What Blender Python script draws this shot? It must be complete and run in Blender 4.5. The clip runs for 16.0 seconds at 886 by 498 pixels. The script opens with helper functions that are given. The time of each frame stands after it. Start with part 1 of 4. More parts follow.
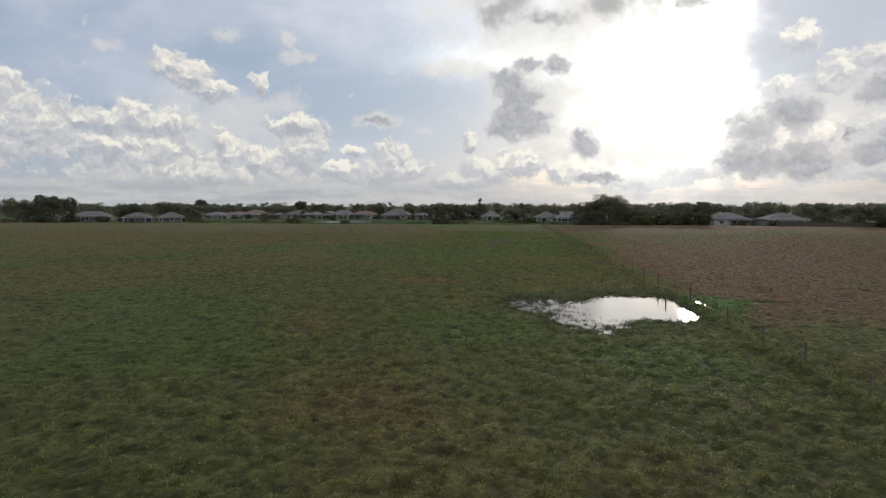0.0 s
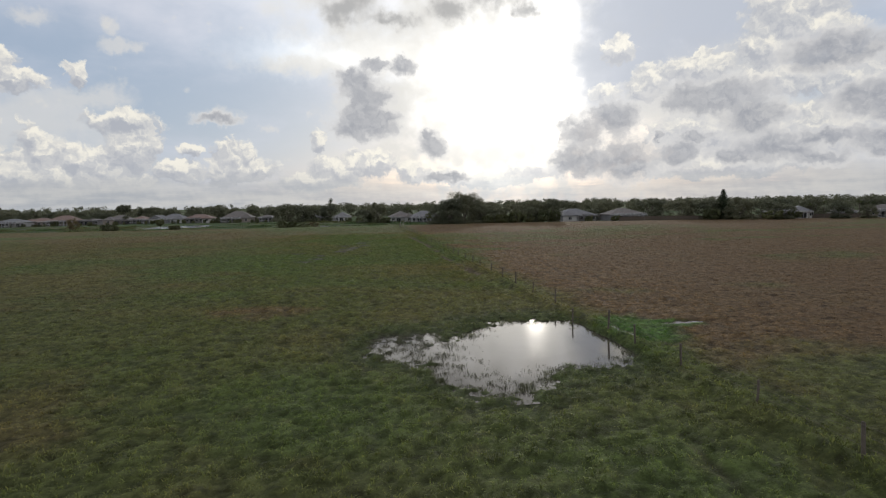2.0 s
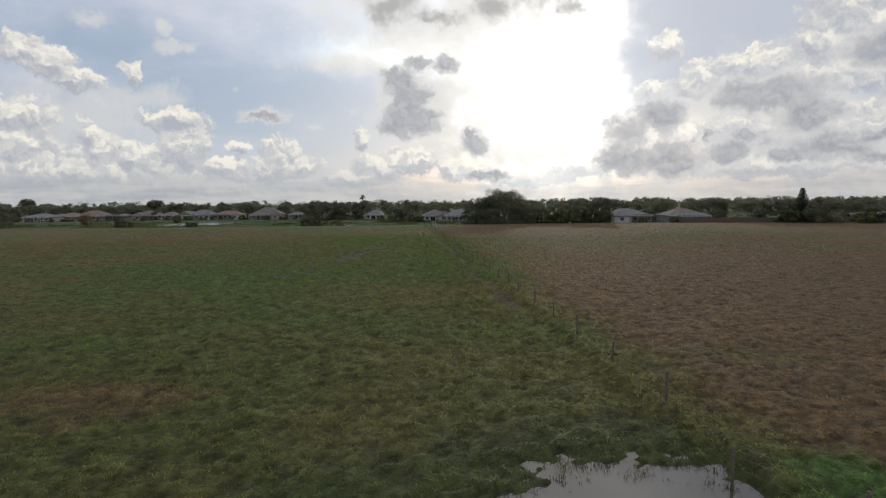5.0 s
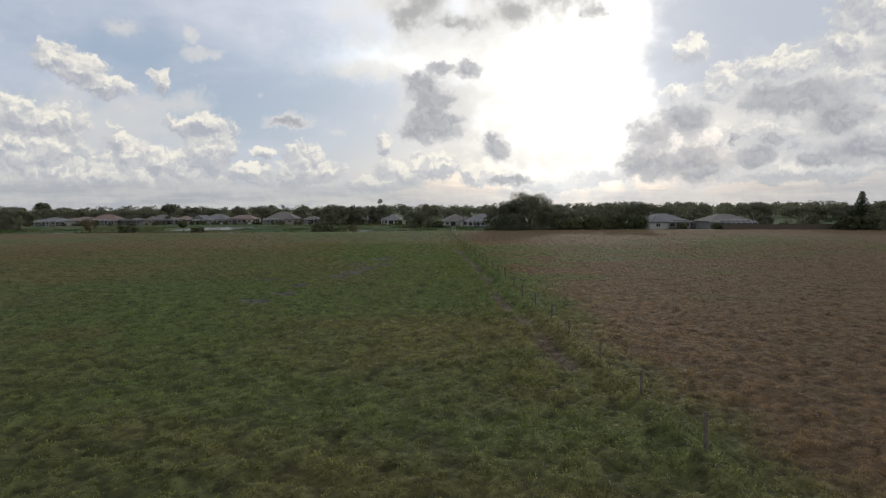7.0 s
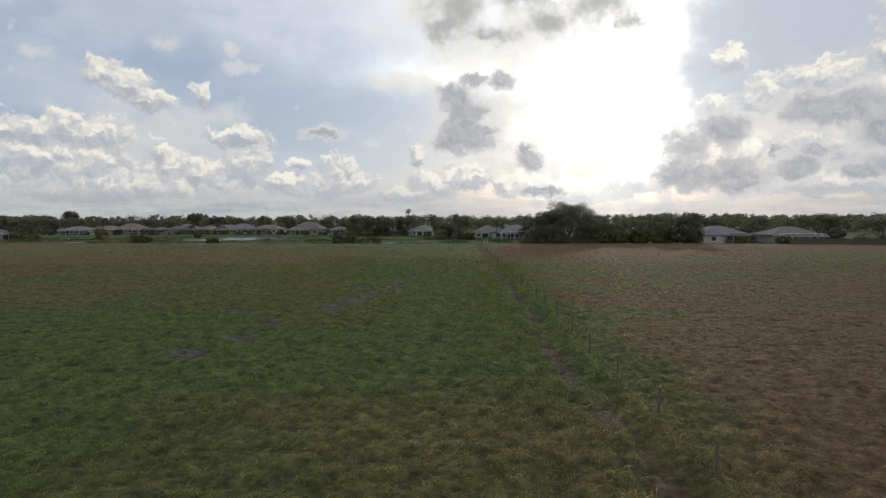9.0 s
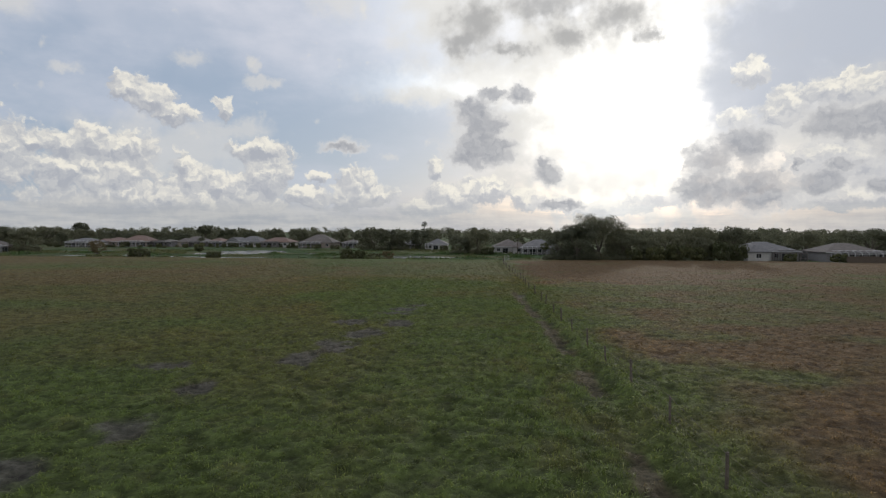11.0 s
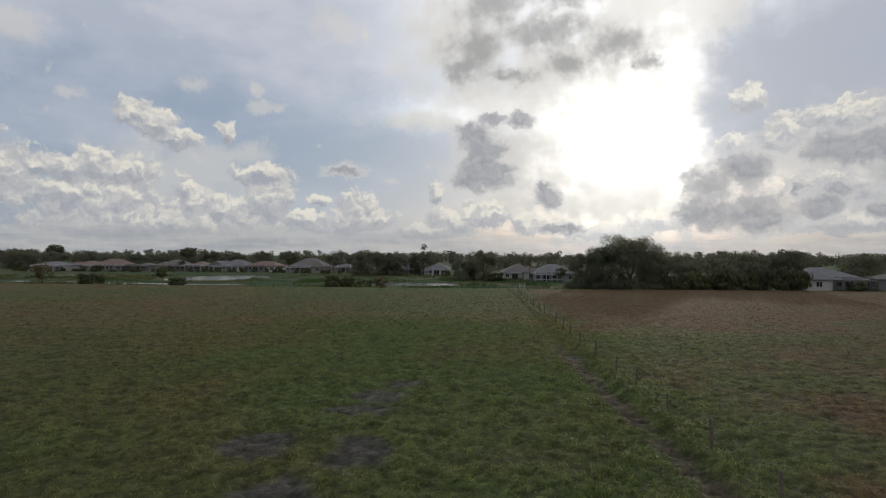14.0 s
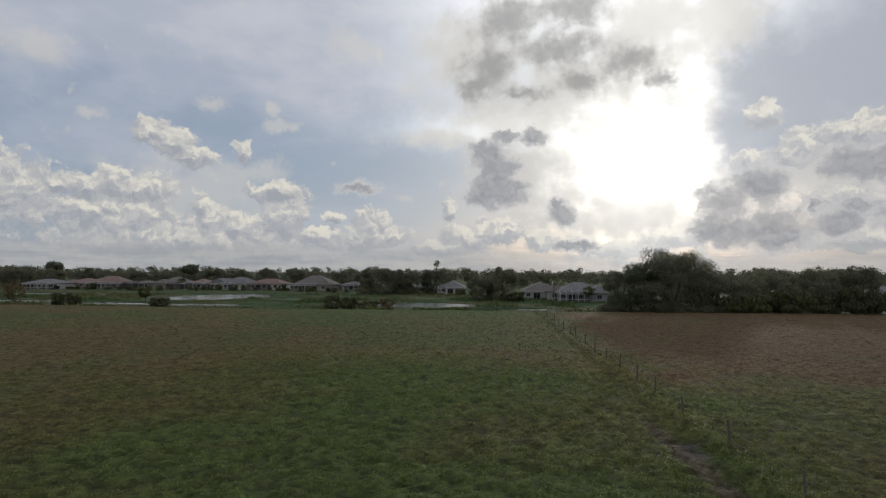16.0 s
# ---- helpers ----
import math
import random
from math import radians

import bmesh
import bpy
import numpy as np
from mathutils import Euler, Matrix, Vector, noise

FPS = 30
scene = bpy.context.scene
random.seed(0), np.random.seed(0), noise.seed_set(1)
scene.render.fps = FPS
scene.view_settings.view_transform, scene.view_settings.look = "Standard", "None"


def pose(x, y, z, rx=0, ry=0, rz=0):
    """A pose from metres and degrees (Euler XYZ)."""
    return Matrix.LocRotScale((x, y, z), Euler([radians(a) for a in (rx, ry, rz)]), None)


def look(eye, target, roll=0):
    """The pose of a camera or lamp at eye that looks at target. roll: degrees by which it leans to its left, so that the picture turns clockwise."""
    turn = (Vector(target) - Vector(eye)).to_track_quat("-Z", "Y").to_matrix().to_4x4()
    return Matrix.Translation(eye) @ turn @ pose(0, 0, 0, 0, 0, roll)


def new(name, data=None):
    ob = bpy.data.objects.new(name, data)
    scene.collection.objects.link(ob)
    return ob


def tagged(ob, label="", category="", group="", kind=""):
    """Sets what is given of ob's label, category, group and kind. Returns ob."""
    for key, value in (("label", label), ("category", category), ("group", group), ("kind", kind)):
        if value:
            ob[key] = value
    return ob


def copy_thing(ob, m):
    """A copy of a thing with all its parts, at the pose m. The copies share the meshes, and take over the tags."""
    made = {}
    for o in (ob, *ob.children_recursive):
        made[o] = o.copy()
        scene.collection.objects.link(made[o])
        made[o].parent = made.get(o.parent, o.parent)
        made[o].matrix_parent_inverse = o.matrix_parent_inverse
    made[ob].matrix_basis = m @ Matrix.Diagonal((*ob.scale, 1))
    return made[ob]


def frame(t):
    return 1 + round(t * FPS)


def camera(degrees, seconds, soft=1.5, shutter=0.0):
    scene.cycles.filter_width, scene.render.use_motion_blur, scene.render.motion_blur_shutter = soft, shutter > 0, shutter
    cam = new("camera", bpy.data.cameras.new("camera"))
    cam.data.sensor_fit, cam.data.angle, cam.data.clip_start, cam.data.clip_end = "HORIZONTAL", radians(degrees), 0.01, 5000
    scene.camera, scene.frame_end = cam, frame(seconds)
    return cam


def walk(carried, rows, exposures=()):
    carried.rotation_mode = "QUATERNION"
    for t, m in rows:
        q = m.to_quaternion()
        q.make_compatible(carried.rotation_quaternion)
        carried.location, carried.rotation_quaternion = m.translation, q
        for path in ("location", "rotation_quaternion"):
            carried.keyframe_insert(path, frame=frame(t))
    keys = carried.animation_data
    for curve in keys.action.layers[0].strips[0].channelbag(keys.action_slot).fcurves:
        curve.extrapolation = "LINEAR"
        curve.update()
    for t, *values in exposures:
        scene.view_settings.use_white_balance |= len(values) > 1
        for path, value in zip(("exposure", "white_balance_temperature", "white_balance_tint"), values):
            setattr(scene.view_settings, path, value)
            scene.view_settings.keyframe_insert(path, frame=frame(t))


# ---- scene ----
cam = camera(73.8, 16.0, soft=1.2)
PATH = [
    (0, (1.686, 1.575, 7.799), (1.458, 3.757, 7.637), -0.0),
    (0.5, (1.397, 5.312, 8.008), (1.286, 7.503, 7.845), -0.2),
    (1, (1.217, 8.906, 8.044), (1.282, 11.099, 7.88), -0.6),
    (1.5, (1.315, 12.52, 7.952), (1.466, 14.709, 7.787), -0.8),
    (2, (1.487, 15.969, 7.88), (1.801, 18.14, 7.712), -1.0),
    (2.5, (1.947, 19.483, 7.808), (2.344, 21.64, 7.636), -1.2),
    (3, (2.63, 23.005, 7.78), (3.042, 25.159, 7.607), -1.2),
    (3.5, (3.506, 26.464, 7.75), (3.904, 28.62, 7.576), -1.3),
    (4, (4.37, 29.955, 7.69), (4.706, 32.122, 7.518), -1.0),
    (4.5, (5.330, 33.640, 7.667), (5.575, 35.619, 7.512), -0.9),
    (5, (6.130, 37.220, 7.700), (6.279, 39.208, 7.543), -0.5),
    (7.5, (7.714, 55.941, 7.524), (7.798, 58.134, 7.378), -0.4),
    (8, (7.974, 60.03, 7.482), (8.058, 62.224, 7.346), -0.3),
    (8.5, (8.204, 64.141, 7.433), (8.249, 66.338, 7.307), -0.2),
    (9, (8.459, 68.328, 7.404), (8.425, 70.524, 7.29), -0.1),
    (11.5, (8.412, 86.587, 7.58), (8.311, 88.784, 7.528), 0.2),
    (12, (8.141, 90.83, 7.623), (8.04, 93.027, 7.585), 0.2),
    (12.5, (7.828, 95.062, 7.621), (7.725, 97.26, 7.597), 0.2),
    (13, (7.487, 99.37, 7.598), (7.383, 101.567, 7.588), 0.3),
    (13.5, (7.161, 103.75, 7.523), (7.059, 105.947, 7.528), 0.3),
    (14, (6.853, 108.112, 7.423), (6.75, 110.31, 7.446), 0.3),
    (14.5, (6.604, 112.309, 7.399), (6.5, 114.507, 7.437), 0.2),
    (15, (6.326, 116.686, 7.401), (6.222, 118.883, 7.455), 0.2),
    (15.5, (5.896, 121.204, 7.453), (5.754, 123.398, 7.525), 0.5),
    (16, (5.657, 125.561, 7.481), (5.504, 127.754, 7.567), 0.3),
]
walk(cam, [(t, look(e, g, r)) for t, e, g, r in PATH],
     [(0.0, 0.0), (9.0, 0.0), (12.5, -0.16), (16.0, -0.34)])

# ---------------------------------------------------------------- sky, sun
SUN_AZ, SUN_EL = 17.2, 9.0
GLARE_AZ, GLARE_EL = 14.7, 10.2


def link(nt, a, b):
    nt.links.new(a, b)


def put(nt, sock, value):
    if isinstance(value, bpy.types.NodeSocket):
        nt.links.new(value, sock)
    else:
        sock.default_value = value


def mnode(nt, op, a, b=0.0, c=0.0, clamp=False):
    n = nt.nodes.new("ShaderNodeMath")
    n.operation, n.use_clamp = op, clamp
    for i, v in enumerate((a, b, c)):
        put(nt, n.inputs[i], v)
    return n.outputs[0]


def vnode(nt, op, a, b=(0, 0, 0), c=(0, 0, 0)):
    n = nt.nodes.new("ShaderNodeVectorMath")
    n.operation = op
    for i, v in enumerate((a, b, c)):
        put(nt, n.inputs[i], v)
    return n.outputs["Value"] if op in ("LENGTH", "DOT_PRODUCT") else n.outputs["Vector"]


def step(nt, value, lo, hi, to_lo=0.0, to_hi=1.0):
    n = nt.nodes.new("ShaderNodeMapRange")
    n.interpolation_type = "SMOOTHSTEP"
    put(nt, n.inputs["Value"], value)
    for key, v in (("From Min", lo), ("From Max", hi), ("To Min", to_lo), ("To Max", to_hi)):
        put(nt, n.inputs[key], v)
    return n.outputs["Result"]


def mix(nt, fac, a, b, kind="MIX"):
    n = nt.nodes.new("ShaderNodeMix")
    n.data_type, n.blend_type = "RGBA", kind
    put(nt, n.inputs[0], fac)
    for sock, v in ((n.inputs[6], a), (n.inputs[7], b)):
        put(nt, sock, (*v, 1) if isinstance(v, tuple) and len(v) == 3 else v)
    return n.outputs[2]


def fbm_node(nt, vec, scale, detail=6.0, rough=0.55, colour=False):
    n = nt.nodes.new("ShaderNodeTexNoise")
    put(nt, n.inputs["Vector"], vec)
    n.inputs["Scale"].default_value, n.inputs["Detail"].default_value = scale, detail
    n.inputs["Roughness"].default_value = rough
    return n.outputs["Color"] if colour else n.outputs[0]


def build_sky():
    world = bpy.data.worlds.new("evening_sky")
    scene.world, world.use_nodes = world, True
    nt = world.node_tree
    nt.nodes.clear()
    sky = nt.nodes.new("ShaderNodeTexSky")
    sky.sky_type, sky.sun_disc = "NISHITA", False
    sky.sun_elevation, sky.sun_rotation = radians(SUN_EL), radians(SUN_AZ)
    clear = vnode(nt, "SCALE", sky.outputs[0])
    clear.node.inputs["Scale"].default_value = 0.06
    ray = nt.nodes.new("ShaderNodeTexCoord").outputs["Generated"]
    sep = nt.nodes.new("ShaderNodeSeparateXYZ")
    link(nt, vnode(nt, "NORMALIZE", ray), sep.inputs[0])
    az = mnode(nt, "MULTIPLY", mnode(nt, "ARCTAN2", sep.outputs[0], sep.outputs[1]), 57.2958)
    el = mnode(nt, "MULTIPLY", mnode(nt, "ARCSINE", sep.outputs[2]), 57.2958)
    comb = nt.nodes.new("ShaderNodeCombineXYZ")
    put(nt, comb.inputs[0], az), put(nt, comb.inputs[1], el)
    at = comb.outputs[0]

    def billow(where, scale, detail=3.0):
        n = nt.nodes.new("ShaderNodeTexVoronoi")
        n.voronoi_dimensions, n.feature, n.normalize = "2D", "SMOOTH_F1", True
        put(nt, n.inputs["Vector"], where)
        n.inputs["Scale"].default_value, n.inputs["Detail"].default_value = scale, detail
        n.inputs["Roughness"].default_value, n.inputs["Smoothness"].default_value = 0.55, 0.35
        return mnode(nt, "SUBTRACT", 1.0, n.outputs["Distance"])

    # uneven air bends the outlines
    big = vnode(nt, "SUBTRACT", fbm_node(nt, at, 0.22, 3.0, 0.5, True), (0.5, 0.5, 0.5))
    small = vnode(nt, "SUBTRACT", fbm_node(nt, at, 0.8, 5.0, 0.5, True), (0.5, 0.5, 0.5))
    bent = vnode(nt, "MULTIPLY_ADD", big, (1.8, 1.2, 0), at)
    bent = vnode(nt, "MULTIPLY_ADD", small, (2.0, 1.5, 0), bent)
    tiny = vnode(nt, "SUBTRACT", fbm_node(nt, at, 2.2, 4.0, 0.5, True), (0.5, 0.5, 0.5))
    bent = vnode(nt, "MULTIPLY_ADD", tiny, (0.9, 0.8, 0), bent)

    def field(where, clouds):
        total = None
        for a, e, w, h in clouds:
            d = vnode(nt, "LENGTH", vnode(nt, "MULTIPLY_ADD", where, (1 / w, 1 / h, 0), (-a / w, -e / h, 0)))
            one = mnode(nt, "SUBTRACT", 1.0, d)
            total = one if total is None else mnode(nt, "SMOOTH_MAX", total, one, 0.5)
        return total

    def light(k, tint=(1.0, 0.97, 0.9)):
        return mix(nt, mnode(nt, "MULTIPLY", glare, k), (0, 0, 0), tint)

    def plus(a, b):
        return mix(nt, 1.0, a, b, "ADD")

    puff = billow(vnode(nt, "MULTIPLY_ADD", small, (0.5, 0.5, 0), at), 0.55)
    puff_up = billow(vnode(nt, "ADD", vnode(nt, "MULTIPLY_ADD", small, (0.5, 0.5, 0), at), (0.2, 0.45, 0)), 0.55)
    grain = fbm_node(nt, at, 0.42, 6.0, 0.48)
    bumps = mnode(nt, "SUBTRACT", puff, puff_up)
    fine = fbm_node(nt, at, 1.0, 5.0, 0.45)
    fine_up = fbm_node(nt, vnode(nt, "ADD", at, (0.16, 0.40, 0)), 1.0, 5.0, 0.45)
    bumps = mnode(nt, "MULTIPLY_ADD", mnode(nt, "SUBTRACT", fine, fine_up), 0.55, mnode(nt, "MULTIPLY", bumps, 0.9))

    # glare of the sun through the thin cloud before it
    s = (math.sin(radians(GLARE_AZ)) * math.cos(radians(GLARE_EL)), math.cos(radians(GLARE_AZ)) * math.cos(radians(GLARE_EL)), math.sin(radians(GLARE_EL)))
    off = mnode(nt, "MULTIPLY", mnode(nt, "ARCCOSINE", vnode(nt, "DOT_PRODUCT", vnode(nt, "NORMALIZE", ray), s)), 57.2958)
    streak = fbm_node(nt, vnode(nt, "MULTIPLY", at, (0.45, 1.0, 1.0)), 0.16, 6.0, 0.55)
    off2 = mnode(nt, "MAXIMUM", mnode(nt, "MULTIPLY_ADD", mnode(nt, "ADD", mnode(nt, "SUBTRACT", streak, 0.5), mnode(nt, "MULTIPLY", mnode(nt, "SUBTRACT", grain, 0.5), 0.5)), 8.0, off), 0.0)
    near = mnode(nt, "MULTIPLY", mnode(nt, "EXPONENT", mnode(nt, "MULTIPLY", mnode(nt, "POWER", mnode(nt, "MULTIPLY", off2, 1 / 4.2), 1.3), -1.0)), 3.8)
    wide = mnode(nt, "MULTIPLY", mnode(nt, "EXPONENT", mnode(nt, "MULTIPLY", off, -1 / 13.0)), 0.36)

    def patch(a, e, w, h, k):
        d = vnode(nt, "LENGTH", vnode(nt, "MULTIPLY_ADD", bent, (1 / w, 1 / h, 0), (-a / w, -e / h, 0)))
        return mnode(nt, "MULTIPLY", mnode(nt, "EXPONENT", mnode(nt, "MULTIPLY", mnode(nt, "POWER", d, 2.0), -1.0)), k)
    glare = mnode(nt, "ADD", mnode(nt, "ADD", near, wide), mnode(nt, "ADD", patch(13.0, 30.0, 15.0, 7.5, 1.9), mnode(nt, "ADD", patch(18.5, 19.5, 3.6, 3.2, 0.5), mnode(nt, "ADD", patch(0.5, 13.8, 8.5, 1.5, 0.55), patch(-2.0, 19.0, 9.0, 5.0, 0.22)))))

    # blue sky with a thin high veil
    veil = mnode(nt, "ADD", step(nt, streak, 0.40, 0.72, 0.0, 0.55), step(nt, mnode(nt, "MULTIPLY_ADD", big_z(nt, big), 8.0, el), 12.0, 20.0, 0.0, 0.55), clamp=True)
    colour = mix(nt, veil, mix(nt, 0.68, clear, (0.42, 0.525, 0.70)), (0.63, 0.655, 0.74))
    colour = plus(colour, light(1.0))
    lace = mnode(nt, "ADD", mnode(nt, "MULTIPLY_ADD", grain, 0.7, mnode(nt, "MULTIPLY", fine, 0.5)), step(nt, off, 20.0, 5.0, -0.15, 0.12))
    colour = mix(nt, step(nt, lace, 0.56, 0.76, 0.0, 0.75), colour, plus((0.72, 0.70, 0.66), light(0.75)))

    # thin cream cloud spread round the sun
    bright = [(3, 14.6, 9.5, 3.0), (-4, 13.0, 7.0, 1.2), (9, 17, 7.0, 4.0), (-2, 20, 7, 4), (3.6, 9.4, 6.0, 4.0), (12, 5.2, 13, 2.6), (33, 11.6, 6.5, 2.4), (29, 8.4, 6, 2.0), (39, 7.0, 7, 1.8), (15, 22, 6, 5), (22, 22, 4, 3)]
    cream = mnode(nt, "MULTIPLY_ADD", mnode(nt, "SUBTRACT", grain, 0.5), 1.3, field(bent, bright))
    cream = mnode(nt, "MULTIPLY_ADD", mnode(nt, "SUBTRACT", streak, 0.5), 1.6, cream)
    colour = mix(nt, step(nt, cream, -0.25, 0.75, 0.0, 0.85), colour, plus((0.69, 0.68, 0.65), light(0.32)))

    # a hole in it, where grey-blue air shows
    gap = [(25.8, 15.2, 2.6, 2.8), (29.2, 15.4, 4.2, 2.3), (32.5, 16.6, 5.0, 2.0), (23.6, 11.8, 1.8, 2.1), (26.1, 12.3, 2.9, 1.4), (38, 18.4, 6, 2.2)]
    hole = mnode(nt, "MULTIPLY_ADD", mnode(nt, "SUBTRACT", grain, 0.5), 1.7, field(bent, gap))
    colour = mix(nt, step(nt, hole, -1.70, 0.15, 0.0, 0.90), colour, plus((0.50, 0.54, 0.62), light(0.22)))

    # cumulus lit from above, away from the sun
    white = [(-41, 6.0, 4.6, 3.2), (-43.5, 8.8, 2.4, 2.2), (-30.5, 12.1, 1.5, 1.4), (-28.9, 11.3, 2.0, 1.4), (-27.0, 10.1, 2.1, 0.9), (-23.0, 11.0, 0.9, 1.0), (-33.3, 7.7, 1.3, 1.3),
             (-35.2, 6.9, 2.0, 1.2), (-31.2, 6.8, 3.3, 1.4), (-35.3, 4.9, 1.8, 1.4), (-31.7, 4.5, 3.1, 1.7), (-26.5, 5.9, 1.0, 1.3), (-25.8, 4.5, 1.9, 1.6), (-22.7, 4.0, 2.4, 1.6),
             (-19.2, 5.1, 2.3, 2.4), (-19.6, 7.4, 2.9, 1.0), (-27.5, 2.6, 11.0, 1.6), (-37.4, 7.2, 0.7, 0.6)]
    fluff = [(-11.1, 4.6, 1.8, 1.7), (-9.2, 3.4, 2.3, 1.1), (-11.6, 3.2, 2.1, 1.2), (-14.5, 5.1, 1.0, 0.7), (-15.8, 3.4, 2.2, 1.2), (-1.6, 3.3, 2.6, 1.5), (1.7, 4.0, 2.6, 1.3),
             (8.6, 2.8, 2.4, 0.8), (-3.5, 6.0, 0.8, 1.2), (5.3, 3.1, 1.5, 1.0), (-4.0, 2.4, 3.5, 1.0), (13.1, 2.4, 4.3, 0.8), (17.5, 3.2, 3.0, 1.0)]
    heap = [(38.5, 14.9, 3.7, 2.4), (36.6, 12.5, 2.5, 1.9), (40.4, 13.5, 2.6, 2.0), (31.8, 11.4, 3.6, 1.3), (37.6, 9.8, 3.8, 1.4), (42.5, 9.4, 2.6, 2.0), (24.5, 13.4, 1.5, 1.2), (27.4, 10.5, 2.0, 1.5),
            (23.6, 9.7, 1.5, 1.0), (34, 6.0, 7.0, 2.0), (43, 5.6, 6.0, 2.4), (46, 9.0, 4.0, 3.0), (33, 3.0, 8.0, 1.2)]
    wisps = [(-19.6, 13.5, 2.1, 0.6), (-18.3, 13.5, 0.8, 0.7), (-20.0, 15.0, 0.8, 0.8), (-25.9, 15.0, 2.0, 0.9), (-12.9, 20.7, 3.2, 1.8), (-38.8, 17.4, 2.6, 1.8), (-35.1, 13.1, 1.6, 0.6), (-27.5, 6.8, 10.5, 4.2),
             (-7.8, 7.0, 1.1, 0.5), (-12.2, 8.2, 2.5, 0.9), (-44, 19, 3, 2), (-22, 9.2, 4.5, 1.2), (22.0, 21.0, 3.4, 3.0)]
    thin = mnode(nt, "MULTIPLY_ADD", mnode(nt, "SUBTRACT", grain, 0.5), 1.2, field(bent, wisps))
    colour = mix(nt, step(nt, thin, -0.1, 0.75, 0.0, 0.62), colour, plus((0.70, 0.69, 0.67), light(0.5)))
    away = mnode(nt, "MAXIMUM", step(nt, mnode(nt, "ABSOLUTE", az), 50.0, 62.0), step(nt, el, 27.0, 36.0))
    other = mnode(nt, "MULTIPLY_ADD", away, 1.0, mnode(nt, "MULTIPLY_ADD", fbm_node(nt, ray, 2.6, 6.0), 2.6, -2.3))

    def detail(where):
        d = mnode(nt, "MULTIPLY", mnode(nt, "SUBTRACT", billow(where, 0.62, 3.0), 0.56), 1.15)
        return mnode(nt, "MULTIPLY_ADD", mnode(nt, "SUBTRACT", fbm_node(nt, where, 0.9, 4.0, 0.42), 0.5), 0.50, d)

    def heaps(where, rough):
        body = mnode(nt, "MAXIMUM", mnode(nt, "MAXIMUM", field(where, white), field(where, fluff)), field(where, heap))
        return mnode(nt, "ADD", mnode(nt, "MAXIMUM", body, other), rough)
    rough, rough_up = detail(bent), detail(vnode(nt, "ADD", bent, (0.16, 0.42, 0)))
    mass = heaps(bent, rough)
    top = mnode(nt, "SUBTRACT", mass, heaps(vnode(nt, "ADD", bent, (0.10, 0.34, 0)), rough_up))
    tone = mix(nt, step(nt, top, -0.36, 0.10), (0.42, 0.44, 0.49), (0.58, 0.585, 0.595))
    tone = mix(nt, step(nt, top, -0.02, 0.42), tone, (0.91, 0.87, 0.77))
    tone = mix(nt, mnode(nt, "MULTIPLY", step(nt, el, 3.6, 1.0), 0.5), tone, (0.46, 0.48, 0.52))
    colour = mix(nt, step(nt, mass, -0.02, 0.34, 0.0, 0.92), colour, plus(tone, light(0.42)))

    # layers of far cloud and haze low over the horizon
    rows = fbm_node(nt, vnode(nt, "MULTIPLY", at, (0.14, 1.0, 1.0)), 0.9, 6.0, 0.6)
    band = mnode(nt, "MULTIPLY", step(nt, el, 4.2, 0.8), step(nt, mnode(nt, "ADD", rows, step(nt, el, 3.6, 0.0, 0.0, 0.3)), 0.36, 0.62))
    haze = mix(nt, step(nt, mnode(nt, "MULTIPLY_ADD", bumps, 0.25, rows), 0.32, 0.68), (0.38, 0.405, 0.44), (0.55, 0.55, 0.54))
    colour = mix(nt, mnode(nt, "MULTIPLY", band, 0.88), colour, plus(haze, light(0.62, (0.98, 0.99, 0.94))))

    # grey clouds before the glare, with bright thin rims
    dark = [(0.6, 9.0, 1.8, 1.6), (2.6, 8.4, 1.6, 0.8), (0.4, 11.2, 2.3, 1.8), (-0.4, 12.2, 1.0, 1.0), (1.4, 10.1, 2.8, 1.3), (1, 7.6, 3.5, 1.6), (0.1, 7.1, 2.7, 1.1), (4.7, 13, 1.7, 1.0), (2.1, 13, 1.7, 0.7), (7.4, 5.5, 1.8, 1.4),
            (7.1, 6.5, 0.9, 0.8), (24.3, 7.5, 2.7, 2.2), (21.6, 6.3, 2.8, 1.7), (25.5, 3.8, 3.4, 2.4), (21.3, 3.7, 3.2, 1.8), (28.2, 5.8, 0.7, 0.6), (30.1, 4.3, 2.1, 1.4)]
    dark2 = [(41.4, 11.6, 4.5, 1.9), (32.6, 8.8, 5.2, 1.8), (30.4, 9, 2.4, 1.7), (36, 6.9, 3.2, 2.0), (43.9, 7.5, 2.7, 1.8), (46.2, 7.1, 2.4, 1.6), (34.3, 3.8, 2.1, 1.0), (37.5, 4.2, 3.8, 1.6),
             (44.5, 4.3, 2.4, 1.4), (31.1, 5.5, 1.8, 0.6), (41.1, 4.9, 2.8, 0.8), (40.4, 3.2, 2.7, 0.7), (46.5, 10.4, 2.2, 2.4), (8.6, 2.6, 2.7, 0.6), (-12.2, 7.9, 2.4, 0.6)]
    soft = [(0.3, 19.4, 3.7, 3.0), (-1.0, 17.5, 2.8, 1.5), (7.5, 20.6, 5.4, 1.9), (9.3, 17.7, 2.4, 1.3), (13.6, 19.2, 3.6, 1.7), (16.4, 17.2, 1.6, 1.0), (3.6, 16.9, 3.2, 0.9), (2.5, 23.6, 4.6, 2.6), (8.5, 24.0, 4.0, 2.0)]
    thick = mnode(nt, "MAXIMUM", field(bent, dark), field(bent, dark2))
